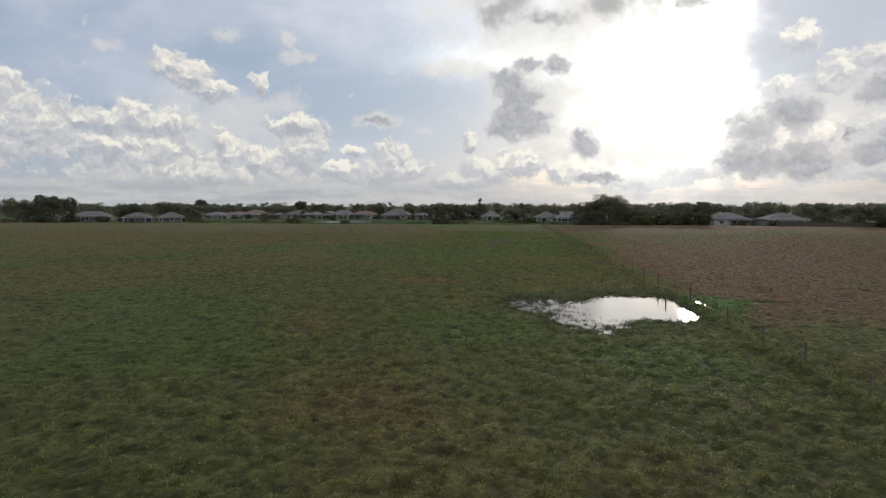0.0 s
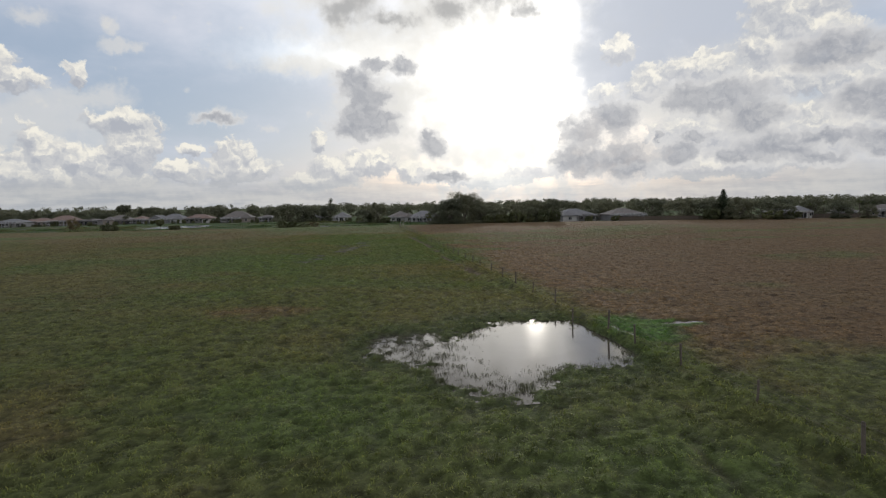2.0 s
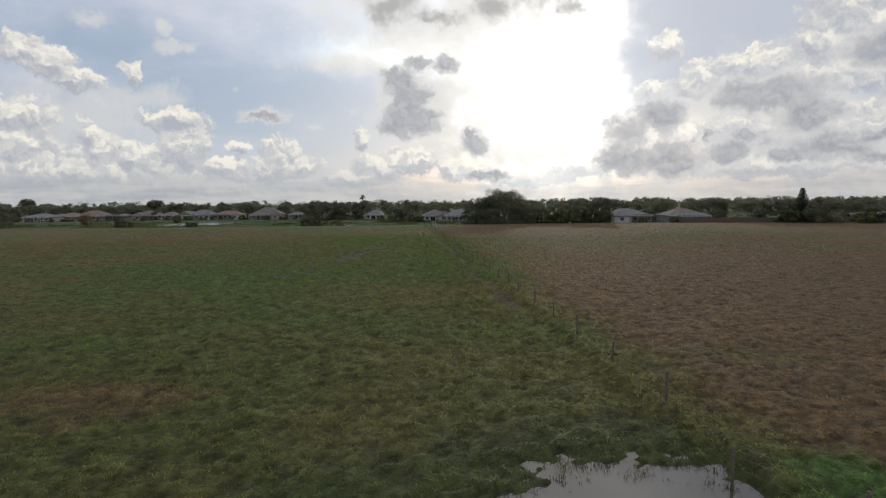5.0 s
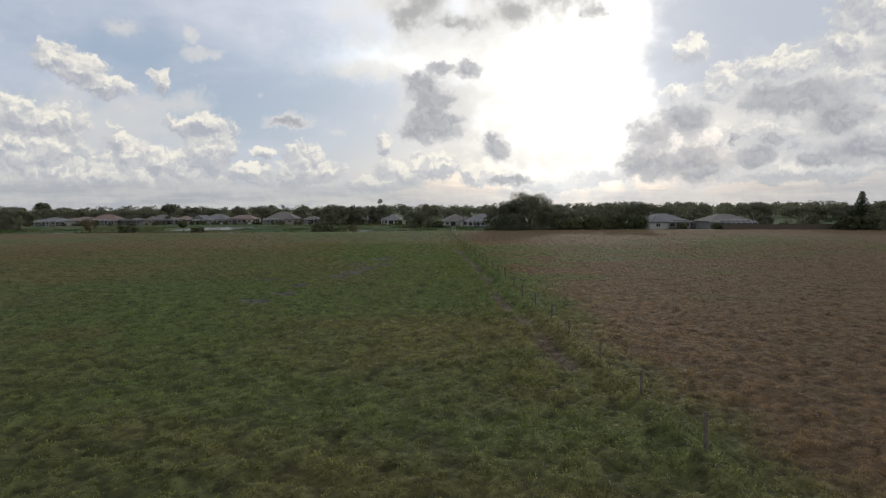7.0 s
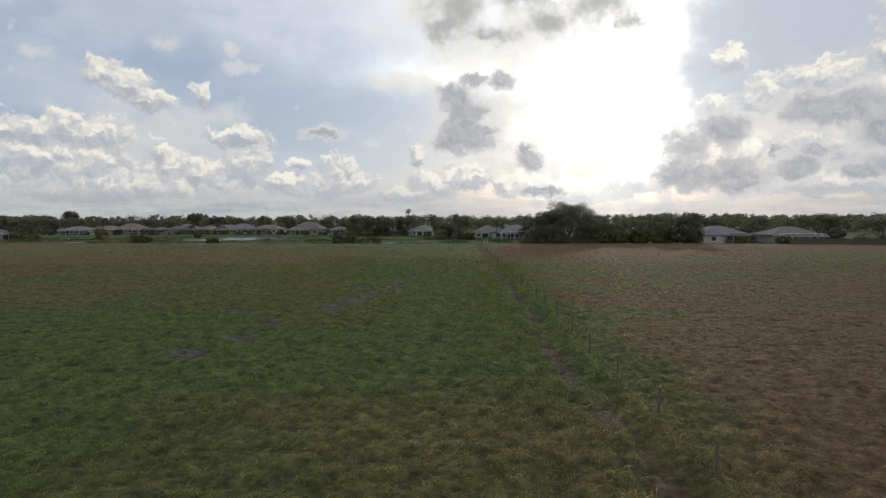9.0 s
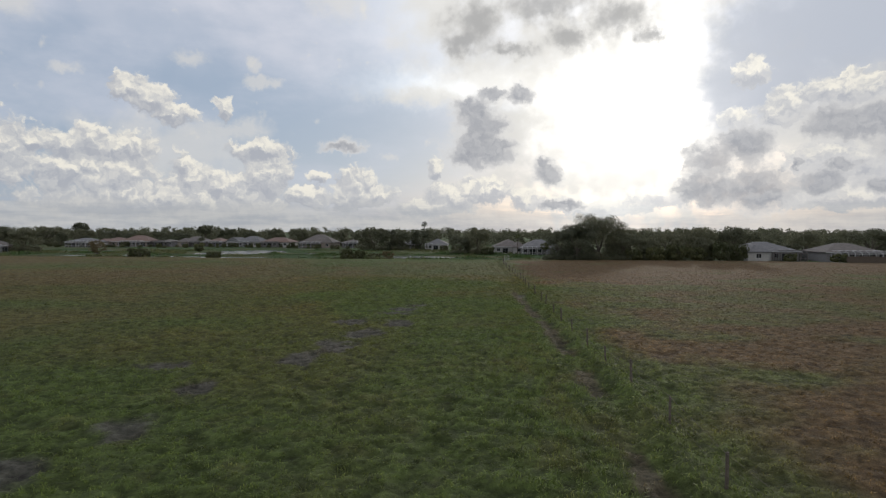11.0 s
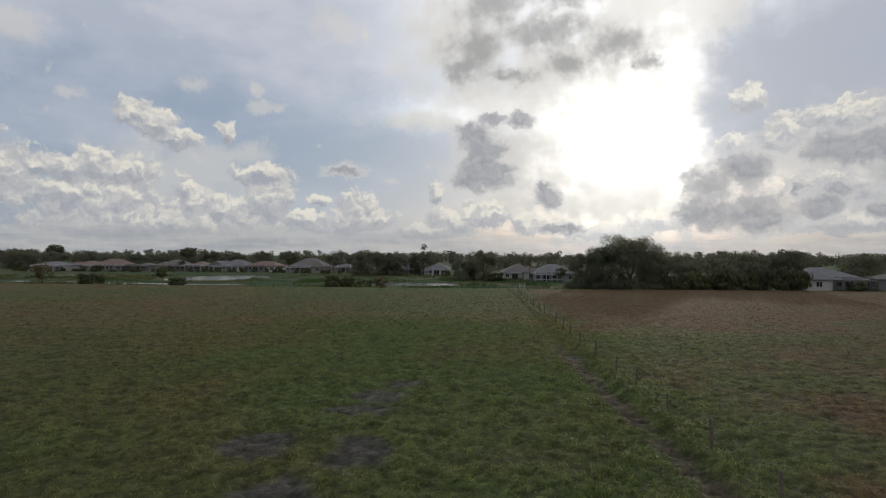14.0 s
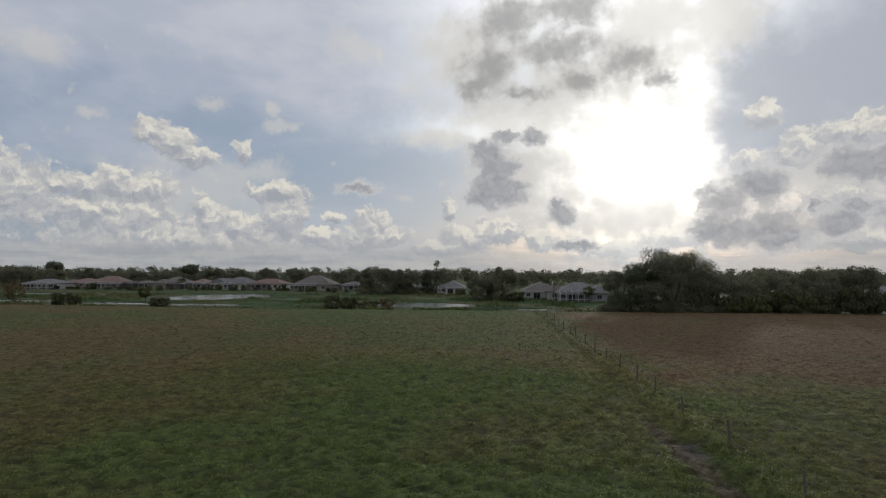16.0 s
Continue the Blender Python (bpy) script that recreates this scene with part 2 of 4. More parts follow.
    thick = mnode(nt, "MULTIPLY_ADD", mnode(nt, "SUBTRACT", grain, 0.5), 0.5, mnode(nt, "MULTIPLY_ADD", rough, 0.62, thick))
    relief = mnode(nt, "SUBTRACT", rough, rough_up)
    blur = mnode(nt, "MULTIPLY_ADD", mnode(nt, "SUBTRACT", grain, 0.5), 1.5, field(bent, soft))
    blur = mnode(nt, "MULTIPLY_ADD", mnode(nt, "SUBTRACT", puff, 0.55), 0.35, blur)
    colour = mix(nt, step(nt, blur, -0.25, 0.65, 0.0, 0.90), colour, plus(mix(nt, step(nt, mnode(nt, "MULTIPLY_ADD", bumps, -0.8, blur), 0.0, 1.0), (0.70, 0.69, 0.67), (0.40, 0.40, 0.40)), light(0.07)))
    shade = mix(nt, step(nt, thick, 0.0, 0.75), (0.72, 0.71, 0.70), mix(nt, step(nt, relief, -0.34, 0.40), (0.34, 0.355, 0.395), (0.52, 0.525, 0.545)))
    shade = plus(shade, mix(nt, mnode(nt, "MULTIPLY", glare, step(nt, thick, 0.0, 0.55, 0.40, 0.04)), (0, 0, 0), (1.0, 0.97, 0.9)))
    colour = mix(nt, step(nt, thick, -0.22, 0.48, 0.0, 0.90), colour, shade)

    # the unseen sky opposite the sun is brightened like front-lit cloud, lifting tree fronts
    colour = mix(nt, 1.0, colour, mix(nt, step(nt, off, 60.0, 120.0), (1, 1, 1), (1.5, 1.46, 1.4)), "MULTIPLY")
    bg, out = nt.nodes.new("ShaderNodeBackground"), nt.nodes.new("ShaderNodeOutputWorld")
    put(nt, bg.inputs["Color"], colour)
    bg.inputs["Strength"].default_value = 1.0
    link(nt, bg.outputs[0], out.inputs[0])


def big_z(nt, colour):
    n = nt.nodes.new("ShaderNodeSeparateXYZ")
    link(nt, colour, n.inputs[0])
    return n.outputs[2]


build_sky()
sun = new("sun", bpy.data.lights.new("sun", "SUN"))
sun.data.energy, sun.data.angle, sun.data.color = 0.9, radians(1.8), (1.0, 0.93, 0.82)
sun.matrix_world = look((0, 0, 60), (-60 * math.sin(radians(SUN_AZ)), -60 * math.cos(radians(SUN_AZ)), 60 - 60 * math.tan(radians(SUN_EL))))


# ---------------------------------------------------------------- materials
def material(name):
    m = bpy.data.materials.new(name)
    m.use_nodes = True
    nt = m.node_tree
    return m, nt, nt.nodes["Principled BSDF"]


def place(nt):
    return nt.nodes.new("ShaderNodeNewGeometry").outputs["Position"]


def own(nt):
    return nt.nodes.new("ShaderNodeTexCoord").outputs["Object"]


def bump(nt, bsdf, height, strength, distance):
    b = nt.nodes.new("ShaderNodeBump")
    b.inputs["Strength"].default_value, b.inputs["Distance"].default_value = strength, distance
    link(nt, height, b.inputs["Height"])
    link(nt, b.outputs[0], bsdf.inputs["Normal"])


def plain(name, a, b, scale, rough=0.7, relief=0.02, metal=0.0):
    """A surface whose colour wanders between a and b, with fine relief."""
    m, nt, p = material(name)
    n = fbm_node(nt, own(nt), scale, 8.0, 0.6)
    fine = fbm_node(nt, own(nt), scale * 9, 4.0, 0.6)
    both = mnode(nt, "MULTIPLY_ADD", fine, 0.4, mnode(nt, "MULTIPLY", n, 0.6))
    put(nt, p.inputs["Base Color"], mix(nt, step(nt, both, 0.3, 0.7), a, b))
    p.inputs["Roughness"].default_value, p.inputs["Metallic"].default_value = rough, metal
    bump(nt, p, both, 0.5, relief)
    return m


def turf_colour(nt, strength):
    """The colour that the meadow has at each spot, with a finer mottle."""
    a = nt.nodes.new("ShaderNodeAttribute")
    a.attribute_name = "turf"
    n = fbm_node(nt, place(nt), 2.6, 7.0, 0.72)
    gaps = step(nt, fbm_node(nt, place(nt), 1.0, 4.0, 0.62), 0.34, 0.54)
    tone = mix(nt, step(nt, n, 0.32, 0.68), (1 - strength,) * 3, (1 + strength,) * 3)
    tone = mix(nt, gaps, mix(nt, 1.0, tone, (0.60, 0.59, 0.60), "MULTIPLY"), tone)
    return mix(nt, 1.0, a.outputs["Color"], tone, "MULTIPLY")


def ground_material():
    m, nt, p = material("meadow_soil")
    colour = turf_colour(nt, 0.42)
    put(nt, p.inputs["Base Color"], colour)
    p.inputs["Roughness"].default_value = 0.9
    p.inputs["Specular IOR Level"].default_value = 0.15
    bump(nt, p, fbm_node(nt, place(nt), 3.2, 8.0, 0.75), 0.9, 0.30)
    return m


def blade_material(name, glow, gloss, low=(1.45, 1.5, 1.3), high=(3.0, 2.9, 2.5), pale=1.1):
    m, nt, p = material(name)
    geo = nt.nodes.new("ShaderNodeNewGeometry")
    vary = mix(nt, geo.outputs["Random Per Island"], low, high)
    vary = mix(nt, step(nt, geo.outputs["Random Per Island"], 0.86, 0.90), vary, (high[0] * pale, high[1] * pale * 0.92, high[2] * pale))
    colour = mix(nt, 1.0, turf_colour(nt, 0.25), vary, "MULTIPLY")
    put(nt, p.inputs["Base Color"], colour)
    p.inputs["Roughness"].default_value, p.inputs["Specular IOR Level"].default_value = 0.6, gloss
    thin, both = nt.nodes.new("ShaderNodeBsdfTranslucent"), nt.nodes.new("ShaderNodeMixShader")
    put(nt, thin.inputs[0], colour)
    both.inputs[0].default_value = glow
    link(nt, p.outputs[0], both.inputs[1]), link(nt, thin.outputs[0], both.inputs[2])
    link(nt, both.outputs[0], nt.nodes["Material Output"].inputs[0])
    return m


def leaf_material(name, a, b):
    m, nt, p = material(name)
    geo = nt.nodes.new("ShaderNodeNewGeometry")
    info = nt.nodes.new("ShaderNodeObjectInfo")
    big = fbm_node(nt, own(nt), 0.5, 4.0)
    t = mnode(nt, "MULTIPLY_ADD", geo.outputs["Random Per Island"], 0.5, mnode(nt, "MULTIPLY", step(nt, big, 0.3, 0.7), 0.5))
    colour = mix(nt, 1.0, mix(nt, t, a, b), mix(nt, info.outputs["Random"], (0.75, 0.78, 0.75), (1.25, 1.2, 1.1)), "MULTIPLY")
    put(nt, p.inputs["Base Color"], colour)
    p.inputs["Roughness"].default_value, p.inputs["Specular IOR Level"].default_value = 0.55, 0.3
    thin, both = nt.nodes.new("ShaderNodeBsdfTranslucent"), nt.nodes.new("ShaderNodeMixShader")
    put(nt, thin.inputs[0], colour)
    both.inputs[0].default_value = 0.5
    link(nt, p.outputs[0], both.inputs[1]), link(nt, thin.outputs[0], both.inputs[2])
    link(nt, both.outputs[0], nt.nodes["Material Output"].inputs[0])
    return m


def water_material(name, body, ripple, rough=0.03):
    m, nt, p = material(name)
    put(nt, p.inputs["Base Color"], mix(nt, fbm_node(nt, place(nt), 0.4, 5.0), tuple(v * 0.6 for v in body), tuple(v * 1.4 for v in body)))
    p.inputs["Roughness"].default_value, p.inputs["IOR"].default_value = rough, 1.33
    calm = step(nt, fbm_node(nt, place(nt), 0.22, 3.0), 0.42, 0.62)
    b = nt.nodes.new("ShaderNodeBump")
    b.inputs["Distance"].default_value = 0.02
    put(nt, b.inputs["Strength"], mnode(nt, "MULTIPLY_ADD", calm, ripple, ripple * 0.15))
    link(nt, fbm_node(nt, place(nt), 9.0, 3.0), b.inputs["Height"])
    link(nt, b.outputs[0], p.inputs["Normal"])
    return m


def roof_material(name, a, b):
    m, nt, p = material(name)
    wave = nt.nodes.new("ShaderNodeTexWave")
    wave.bands_direction, wave.wave_profile = "Z", "SAW"
    put(nt, wave.inputs["Vector"], own(nt))
    wave.inputs["Scale"].default_value, wave.inputs["Distortion"].default_value = 2.2, 0.4
    n = fbm_node(nt, own(nt), 1.4, 7.0, 0.65)
    put(nt, p.inputs["Base Color"], mix(nt, step(nt, n, 0.3, 0.7), a, b))
    p.inputs["Roughness"].default_value = 0.75
    bump(nt, p, wave.outputs["Fac"], 0.6, 0.04)
    return m


SOIL = ground_material()
BLADE = blade_material("grass_blades", 0.35, 0.25, (0.95, 1.0, 0.85), (2.6, 2.55, 2.05))
COARSE = blade_material("coarse_grass_blades", 0.35, 0.2, (1.1, 1.1, 1.05), (1.6, 1.52, 1.4), 1.0)
REED = blade_material("reeds", 0.25, 0.3, (1.1, 1.15, 1.0), (2.1, 2.0, 1.7))
POND = water_material("pond_water", (0.055, 0.047, 0.040), 0.12, 0.05)
LAKE = water_material("lake_water", (0.03, 0.032, 0.03), 0.8, 0.16)
BARK = plain("bark", (0.05, 0.042, 0.034), (0.12, 0.10, 0.08), 3.0, 0.9, 0.06)
OAK = leaf_material("oak_leaves", (0.085, 0.092, 0.064), (0.150, 0.156, 0.105))
SHRUB = leaf_material("shrub_leaves", (0.05, 0.06, 0.028), (0.12, 0.125, 0.06))
RUST_LEAF = leaf_material("brownish_leaves", (0.09, 0.075, 0.04), (0.15, 0.12, 0.07))
NEEDLE = leaf_material("pine_needles", (0.02, 0.032, 0.018), (0.045, 0.06, 0.03))
FROND = leaf_material("palm_fronds", (0.04, 0.055, 0.02), (0.10, 0.12, 0.05))
POST = plain("weathered_wood", (0.045, 0.037, 0.030), (0.12, 0.10, 0.082), 6.0, 0.9, 0.02)
BOARD = plain("dark_fence_board", (0.045, 0.035, 0.028), (0.10, 0.078, 0.06), 3.0, 0.85, 0.02)
WIRE = plain("rusty_wire", (0.10, 0.08, 0.07), (0.20, 0.17, 0.15), 20.0, 0.6, 0.001, 0.6)
PALE = plain("pale_painted_post", (0.24, 0.24, 0.22), (0.36, 0.36, 0.33), 5.0, 0.7, 0.005)
FRAME_W = plain("white_aluminium", (0.34, 0.34, 0.35), (0.46, 0.46, 0.47), 8.0, 0.45, 0.002)
FRAME_B = plain("bronze_aluminium", (0.06, 0.05, 0.045), (0.11, 0.09, 0.08), 8.0, 0.45, 0.002)
STUCCO = [plain("white_stucco", (0.288, 0.280, 0.276), (0.376, 0.368, 0.360), 1.5, 0.85, 0.01),
          plain("cream_stucco", (0.192, 0.164, 0.144), (0.264, 0.228, 0.200), 1.5, 0.85, 0.01),
          plain("grey_stucco", (0.160, 0.156, 0.164), (0.224, 0.220, 0.228), 1.5, 0.85, 0.01)]
ROOFS = [roof_material("grey_shingles", (0.088, 0.088, 0.096), (0.160, 0.160, 0.168)),
         roof_material("red_brown_tiles", (0.120, 0.076, 0.064), (0.192, 0.132, 0.112)),
         roof_material("brown_shingles", (0.080, 0.070, 0.067), (0.144, 0.128, 0.120))]


def glass_material():
    m, nt, p = material("window_glass")
    p.inputs["Base Color"].default_value = (0.02, 0.022, 0.025, 1)
    p.inputs["Roughness"].default_value, p.inputs["IOR"].default_value = 0.05, 1.5
    return m


def screen_material():
    m, nt, p = material("insect_screen")
    p.inputs["Base Color"].default_value = (0.03, 0.03, 0.032, 1)
    clear, both = nt.nodes.new("ShaderNodeBsdfTransparent"), nt.nodes.new("ShaderNodeMixShader")
    both.inputs[0].default_value = 0.42
    link(nt, clear.outputs[0], both.inputs[1]), link(nt, p.outputs[0], both.inputs[2])
    link(nt, both.outputs[0], nt.nodes["Material Output"].inputs[0])
    return m


GLASS, SCREEN = glass_material(), screen_material()


# ---------------------------------------------------------------- the lie of the land
def lattice(ix, iy, seed):
    h = (ix.astype(np.int64) * 374761393 + iy.astype(np.int64) * 668265263 + seed * 1442695041) & 0xFFFFFFFF
    h = ((h ^ (h >> 13)) * 1274126177) & 0xFFFFFFFF
    return ((h ^ (h >> 16)) & 0xFFFF) / 65535.0


def vnoise(x, y, seed):
    ix, iy = np.floor(x), np.floor(y)
    fx, fy = x - ix, y - iy
    fx, fy = fx * fx * (3 - 2 * fx), fy * fy * (3 - 2 * fy)
    a, b = lattice(ix, iy, seed), lattice(ix + 1, iy, seed)
    c, d = lattice(ix, iy + 1, seed), lattice(ix + 1, iy + 1, seed)
    return (a * (1 - fx) + b * fx) * (1 - fy) + (c * (1 - fx) + d * fx) * fy


def fbm(x, y, scale, seed, octaves=4):
    total, weight, amp = 0.0, 0.0, 1.0
    for i in range(octaves):
        total = total + amp * vnoise(x * scale * 2 ** i, y * scale * 2 ** i, seed + 17 * i)
        weight, amp = weight + amp, amp * 0.55
    return total / weight


def smooth(v, lo, hi):
    t = np.clip((v - lo) / (hi - lo), 0, 1)
    return t * t * (3 - 2 * t)


def blobs(x, y, spots):
    """How far inside the nearest of some ovals (x, y, half-width, half-depth) a spot lies: above 0 is inside."""
    best = np.full(np.shape(x), -9.0)
    for cx, cy, rx, ry in spots:
        best = np.maximum(best, 1 - np.hypot((x - cx) / rx, (y - cy) / ry))
    return best


FENCE_X = 15.95
POND_OVALS = [(12.3, 47.9, 5.4, 6.1), (7.6, 43.9, 3.0, 5.7), (4.5, 48.0, 2.9, 4.0), (9.6, 46.0, 4.6, 4.6)]
PUDDLES = [(21.9, 50.9, 1.9, 0.55), (17.0, 48.8, 0.5, 2.6)]
LAKES = [(-82.5, 316, 17.0, 25), (-92, 273, 14, 7.0), (-66, 271, 13, 6.5), (-122, 282, 18, 7.0), (-9, 279, 13, 13), (-150, 331, 22, 8.0), (-36, 256, 4, 2.0),
         (-46, 306, 13, 6.0), (0, 260, 9, 4.5), (16, 264, 12, 3.5), (30, 258, 12, 2.6), (-152, 270, 30, 6.0)]
MUD = [(-4.3, 104.2, 1.3, 2.2), (-5.6, 100.2, 1.6, 1.6), (-1.5, 130.5, 1.6, 2.6), (2.6, 130.0, 1.7, 2.2), (0.7, 125.2, 1.7, 2.4), (-0.2, 120.6, 1.5, 2.8),
       (-1.4, 116.3, 1.6, 1.8), (1.6, 136.2, 1.7, 1.5), (2.0, 139.0, 1.6, 1.7), (3.1, 141.8, 1.3, 1.5), (14.4, 151.6, 0.7, 2.0), (-8.4, 114.2, 1.6, 1.2), (-4.5, 110, 1.0, 1.4)]
RUSTY = [(-6.0, 61.0, 4.0, 3.0), (5.6, 153.0, 4.0, 5.0), (7.8, 176, 4, 8), (-12, 42, 5, 6), (-3, 24, 4, 3), (-22, 75, 8, 10), (-28, 190, 26, 34), (-14, 88, 3, 4)]


def edge_y(x):
    """Where the pasture ends and the wet ground before the houses begins."""
    return 239 + 6 * smooth(x, -30, -110) - 0.26 * np.maximum(x - 85, 0) + 2.0 * (fbm(x, x * 0, 0.05, 5) - 0.5)


def wet(x, y):
    return blobs(x, y, POND_OVALS) + (0.34 + 0.4 * smooth(x, 10, 6)) * (fbm(x, y, 0.8, 31, 4) - 0.5) + 0.30 * (fbm(x, y, 2.6, 33, 3) - 0.5) - 1.2 * smooth(x, 15.45, 15.9)


def puddle(x, y):
    return blobs(x, y, PUDDLES) + 0.9 * (fbm(x, y, 1.3, 35, 3) - 0.5)


def lake(x, y):
    return blobs(x, y, LAKES) + 0.5 * (fbm(x, y, 0.12, 41, 4) - 0.5)


def ridge(x, y):
    wander = 0.5 * (vnoise(y * 0.12, y * 0 + 3, 8) - 0.5)
    aside = 0.75 * smooth(y, 39, 44) * smooth(y, 58, 54)
    return np.exp(-((x - FENCE_X + 0.45 - wander - aside) / 0.45) ** 2)


def track(x, y):
    """The trodden strip beside the fence."""
    wander = 1.2 * (vnoise(y * 0.07, y * 0 + 9, 9) - 0.5)
    return np.exp(-((x - 14.2 - wander) / 0.6) ** 2) * smooth(fbm(x, y, 0.3, 61, 3) + 0.08 * smooth(y, 100, 120), 0.34, 0.56) * smooth(y, 66, 80) * smooth(y, 166, 150)


def ruts(x, y):
    a = np.exp(-((x - 11.2 - 0.08 * (y - 25)) / 0.28) ** 2) * smooth(y, 37, 33)
    b = np.exp(-((x - 20.5 - 0.16 * (y - 60)) / 0.25) ** 2) * smooth(y, 52, 60) * smooth(y, 110, 90)
    c = np.exp(-((x - 23.5 - 0.16 * (y - 60)) / 0.25) ** 2) * smooth(y, 52, 60) * smooth(y, 110, 90)
    return np.maximum(a, np.maximum(b, c))


def tussock(x, y):
    """Above half on the tussocks, below it in the hollows between them."""
    return 0.5 * vnoise(x * 2.1 + 0.6 * vnoise(x, y, 22), y * 2.1, 19) + 0.5 * vnoise(x * 4.4, y * 4.4, 20)


def height(x, y):
    past = smooth(y, edge_y(x) - 1, edge_y(x) + 12)
    z = 0.10 + 0.10 * (fbm(x, y, 0.08, 11, 3) - 0.5) + 0.12 * (fbm(x, y, 0.5, 13, 2) - 0.5) + 0.15 * (smooth(tussock(x, y), 0.25, 0.7) - 0.5) * (1 - 0.35 * smooth(x, FENCE_X + 1, FENCE_X + 5))
    z = z + 0.30 * ridge(x, y) * (1 - past) - 0.10 * track(x, y) - 0.12 * ruts(x, y)
    z = z - (0.36 - 0.19 * smooth(x, 8.5, 4.0)) * smooth(wet(x, y), -0.10, 0.22) + 0.24 * (fbm(x, y, 1.9, 15, 2) - 0.5) * smooth(wet(x, y), -0.3, 0.0) - 0.22 * smooth(puddle(x, y), -0.15, 0.2) - 0.07 * smooth(blobs(x, y, MUD), -0.2, 0.3)
    dry = (wet(x, y) < -0.12) & (puddle(x, y) < -0.16) & (np.abs(y - 46) < 14)
    z = np.where(dry, np.maximum(z, 0.025), z)
    z = z - past * (1.05 - 0.45 * smooth(x, 45, 70))
    return z - 0.9 * past * smooth(lake(x, y), -0.04, 0.10)


def turf(x, y):
    """Base colour of the sward at each spot."""
    def c(r, g, b):
        return np.array((r, g, b))[None, :]

    def blend(a, b, t):
        return a * (1 - t[:, None]) + b * t[:, None]
    green, olive, lush = c(0.084, 0.096, 0.030), c(0.110, 0.103, 0.036), c(0.070, 0.106, 0.028)
    rust, straw, mud = c(0.120, 0.076, 0.038), c(0.150, 0.125, 0.055), c(0.082, 0.074, 0.072)
    big, mid, fine = fbm(x, y, 0.035, 71), fbm(x, y, 0.16, 73), fbm(x, y, 0.8, 75)
    col = blend(np.repeat(green, len(x), 0), olive, smooth(big * 0.5 + mid * 0.5 + 0.20 * smooth(x, -6, -40), 0.46, 0.76))
    col = blend(col, lush, 0.75 * smooth(fbm(x, y, 0.05, 77, 3) + 0.12 * np.exp(-((x - 2) / 13) ** 2) * smooth(y, 55, 80), 0.50, 0.72))
    col = blend(col, lush, 0.55 * smooth(wet(x, y) + 0.5 * (mid - 0.5), -0.6, -0.1))
    col = blend(col, rust, 0.45 * smooth(x + 20 * (mid - 0.5), -22, -55) * smooth(y, 100, 160) * smooth(big, 0.35, 0.6))
    right = smooth(x + 5 * (mid - 0.5), FENCE_X + 0.8, FENCE_X + 5.0)
    col = blend(col, rust, right * (0.15 + 0.75 * smooth(big * 0.5 + mid * 0.5 + 0.5 * (fbm(x * 0.3, y, 0.14, 83, 3) - 0.5) + 0.10 * smooth(x, 20, 36) + 0.10 * smooth(y, 45, 70) - 0.22 * smooth(y, 95, 140) * smooth(y, 215, 175), 0.36, 0.60)))
    col = blend(col, c(0.058, 0.118, 0.026), 0.95 * smooth(blobs(x, y, [(18.3, 49.6, 3.6, 4.4), (20.5, 50.5, 4.0, 1.8)]) + 1.0 * (mid - 0.5) + 0.5 * (fine - 0.5), 0.0, 0.4))
    col = blend(col, rust, 0.32 * smooth(blobs(x, y, RUSTY) + 2.0 * (mid - 0.5) + 1.0 * (fine - 0.5), 0.0, 0.9))
    col = blend(col, c(0.125, 0.082, 0.046), 0.55 * smooth(blobs(x, y, [(-5.6, 60.6, 4.6, 3.2)]) + 1.2 * (fine - 0.5), 0.0, 0.5))
    col = blend(col, straw, 0.24 * smooth(fine + 0.22 * np.exp(-((x - 12.6) / 1.6) ** 2) * smooth(y, 60, 80) * smooth(y, 150, 110), 0.58, 0.85))
    col = blend(col, c(0.088, 0.064, 0.050), 0.7 * smooth(np.maximum(track(x, y), 0.55 * ruts(x, y)) + 0.6 * (fine - 0.5), 0.25, 0.8))
    col = blend(col, mud, 0.75 * smooth(blobs(x, y, MUD) + 1.5 * (fbm(x, y, 0.7, 79) - 0.5), 0.0, 0.45))
    col = blend(col, mud, 0.8 * smooth(wet(x, y), 0.0, 0.15))
    col = blend(col, c(0.046, 0.058, 0.024), 0.55 * smooth(wet(x, y) + 0.6 * (mid - 0.5), -0.75, -0.2) * smooth(x, 16.2, 15.2))
    past = smooth(y, edge_y(x) - 1, edge_y(x) + 6)
    col = blend(col, blend(np.repeat(c(0.042, 0.078, 0.024), len(x), 0), c(0.08, 0.09, 0.036), smooth(fbm(x, y, 0.06, 81), 0.4, 0.65)), past)
    return np.clip(col * np.array((0.93, 0.91, 0.98))[None, :], 0.005, 1)


def soil_shade(x, y):
    """Soil tone: lighter under the sward, with shade of the hollows between tussocks painted in."""
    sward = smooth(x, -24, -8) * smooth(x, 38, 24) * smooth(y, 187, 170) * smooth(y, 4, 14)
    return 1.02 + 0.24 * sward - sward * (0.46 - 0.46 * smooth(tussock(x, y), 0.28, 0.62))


def add_turf(mesh, x, y, times=1, tone=None):
    layer = mesh.color_attributes.new("turf", "FLOAT_COLOR", "POINT")
    rgba = np.ones((len(x) * times, 4), np.float32)
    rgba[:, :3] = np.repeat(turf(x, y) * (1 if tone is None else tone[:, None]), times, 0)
    layer.data.foreach_set("color", rgba.ravel())


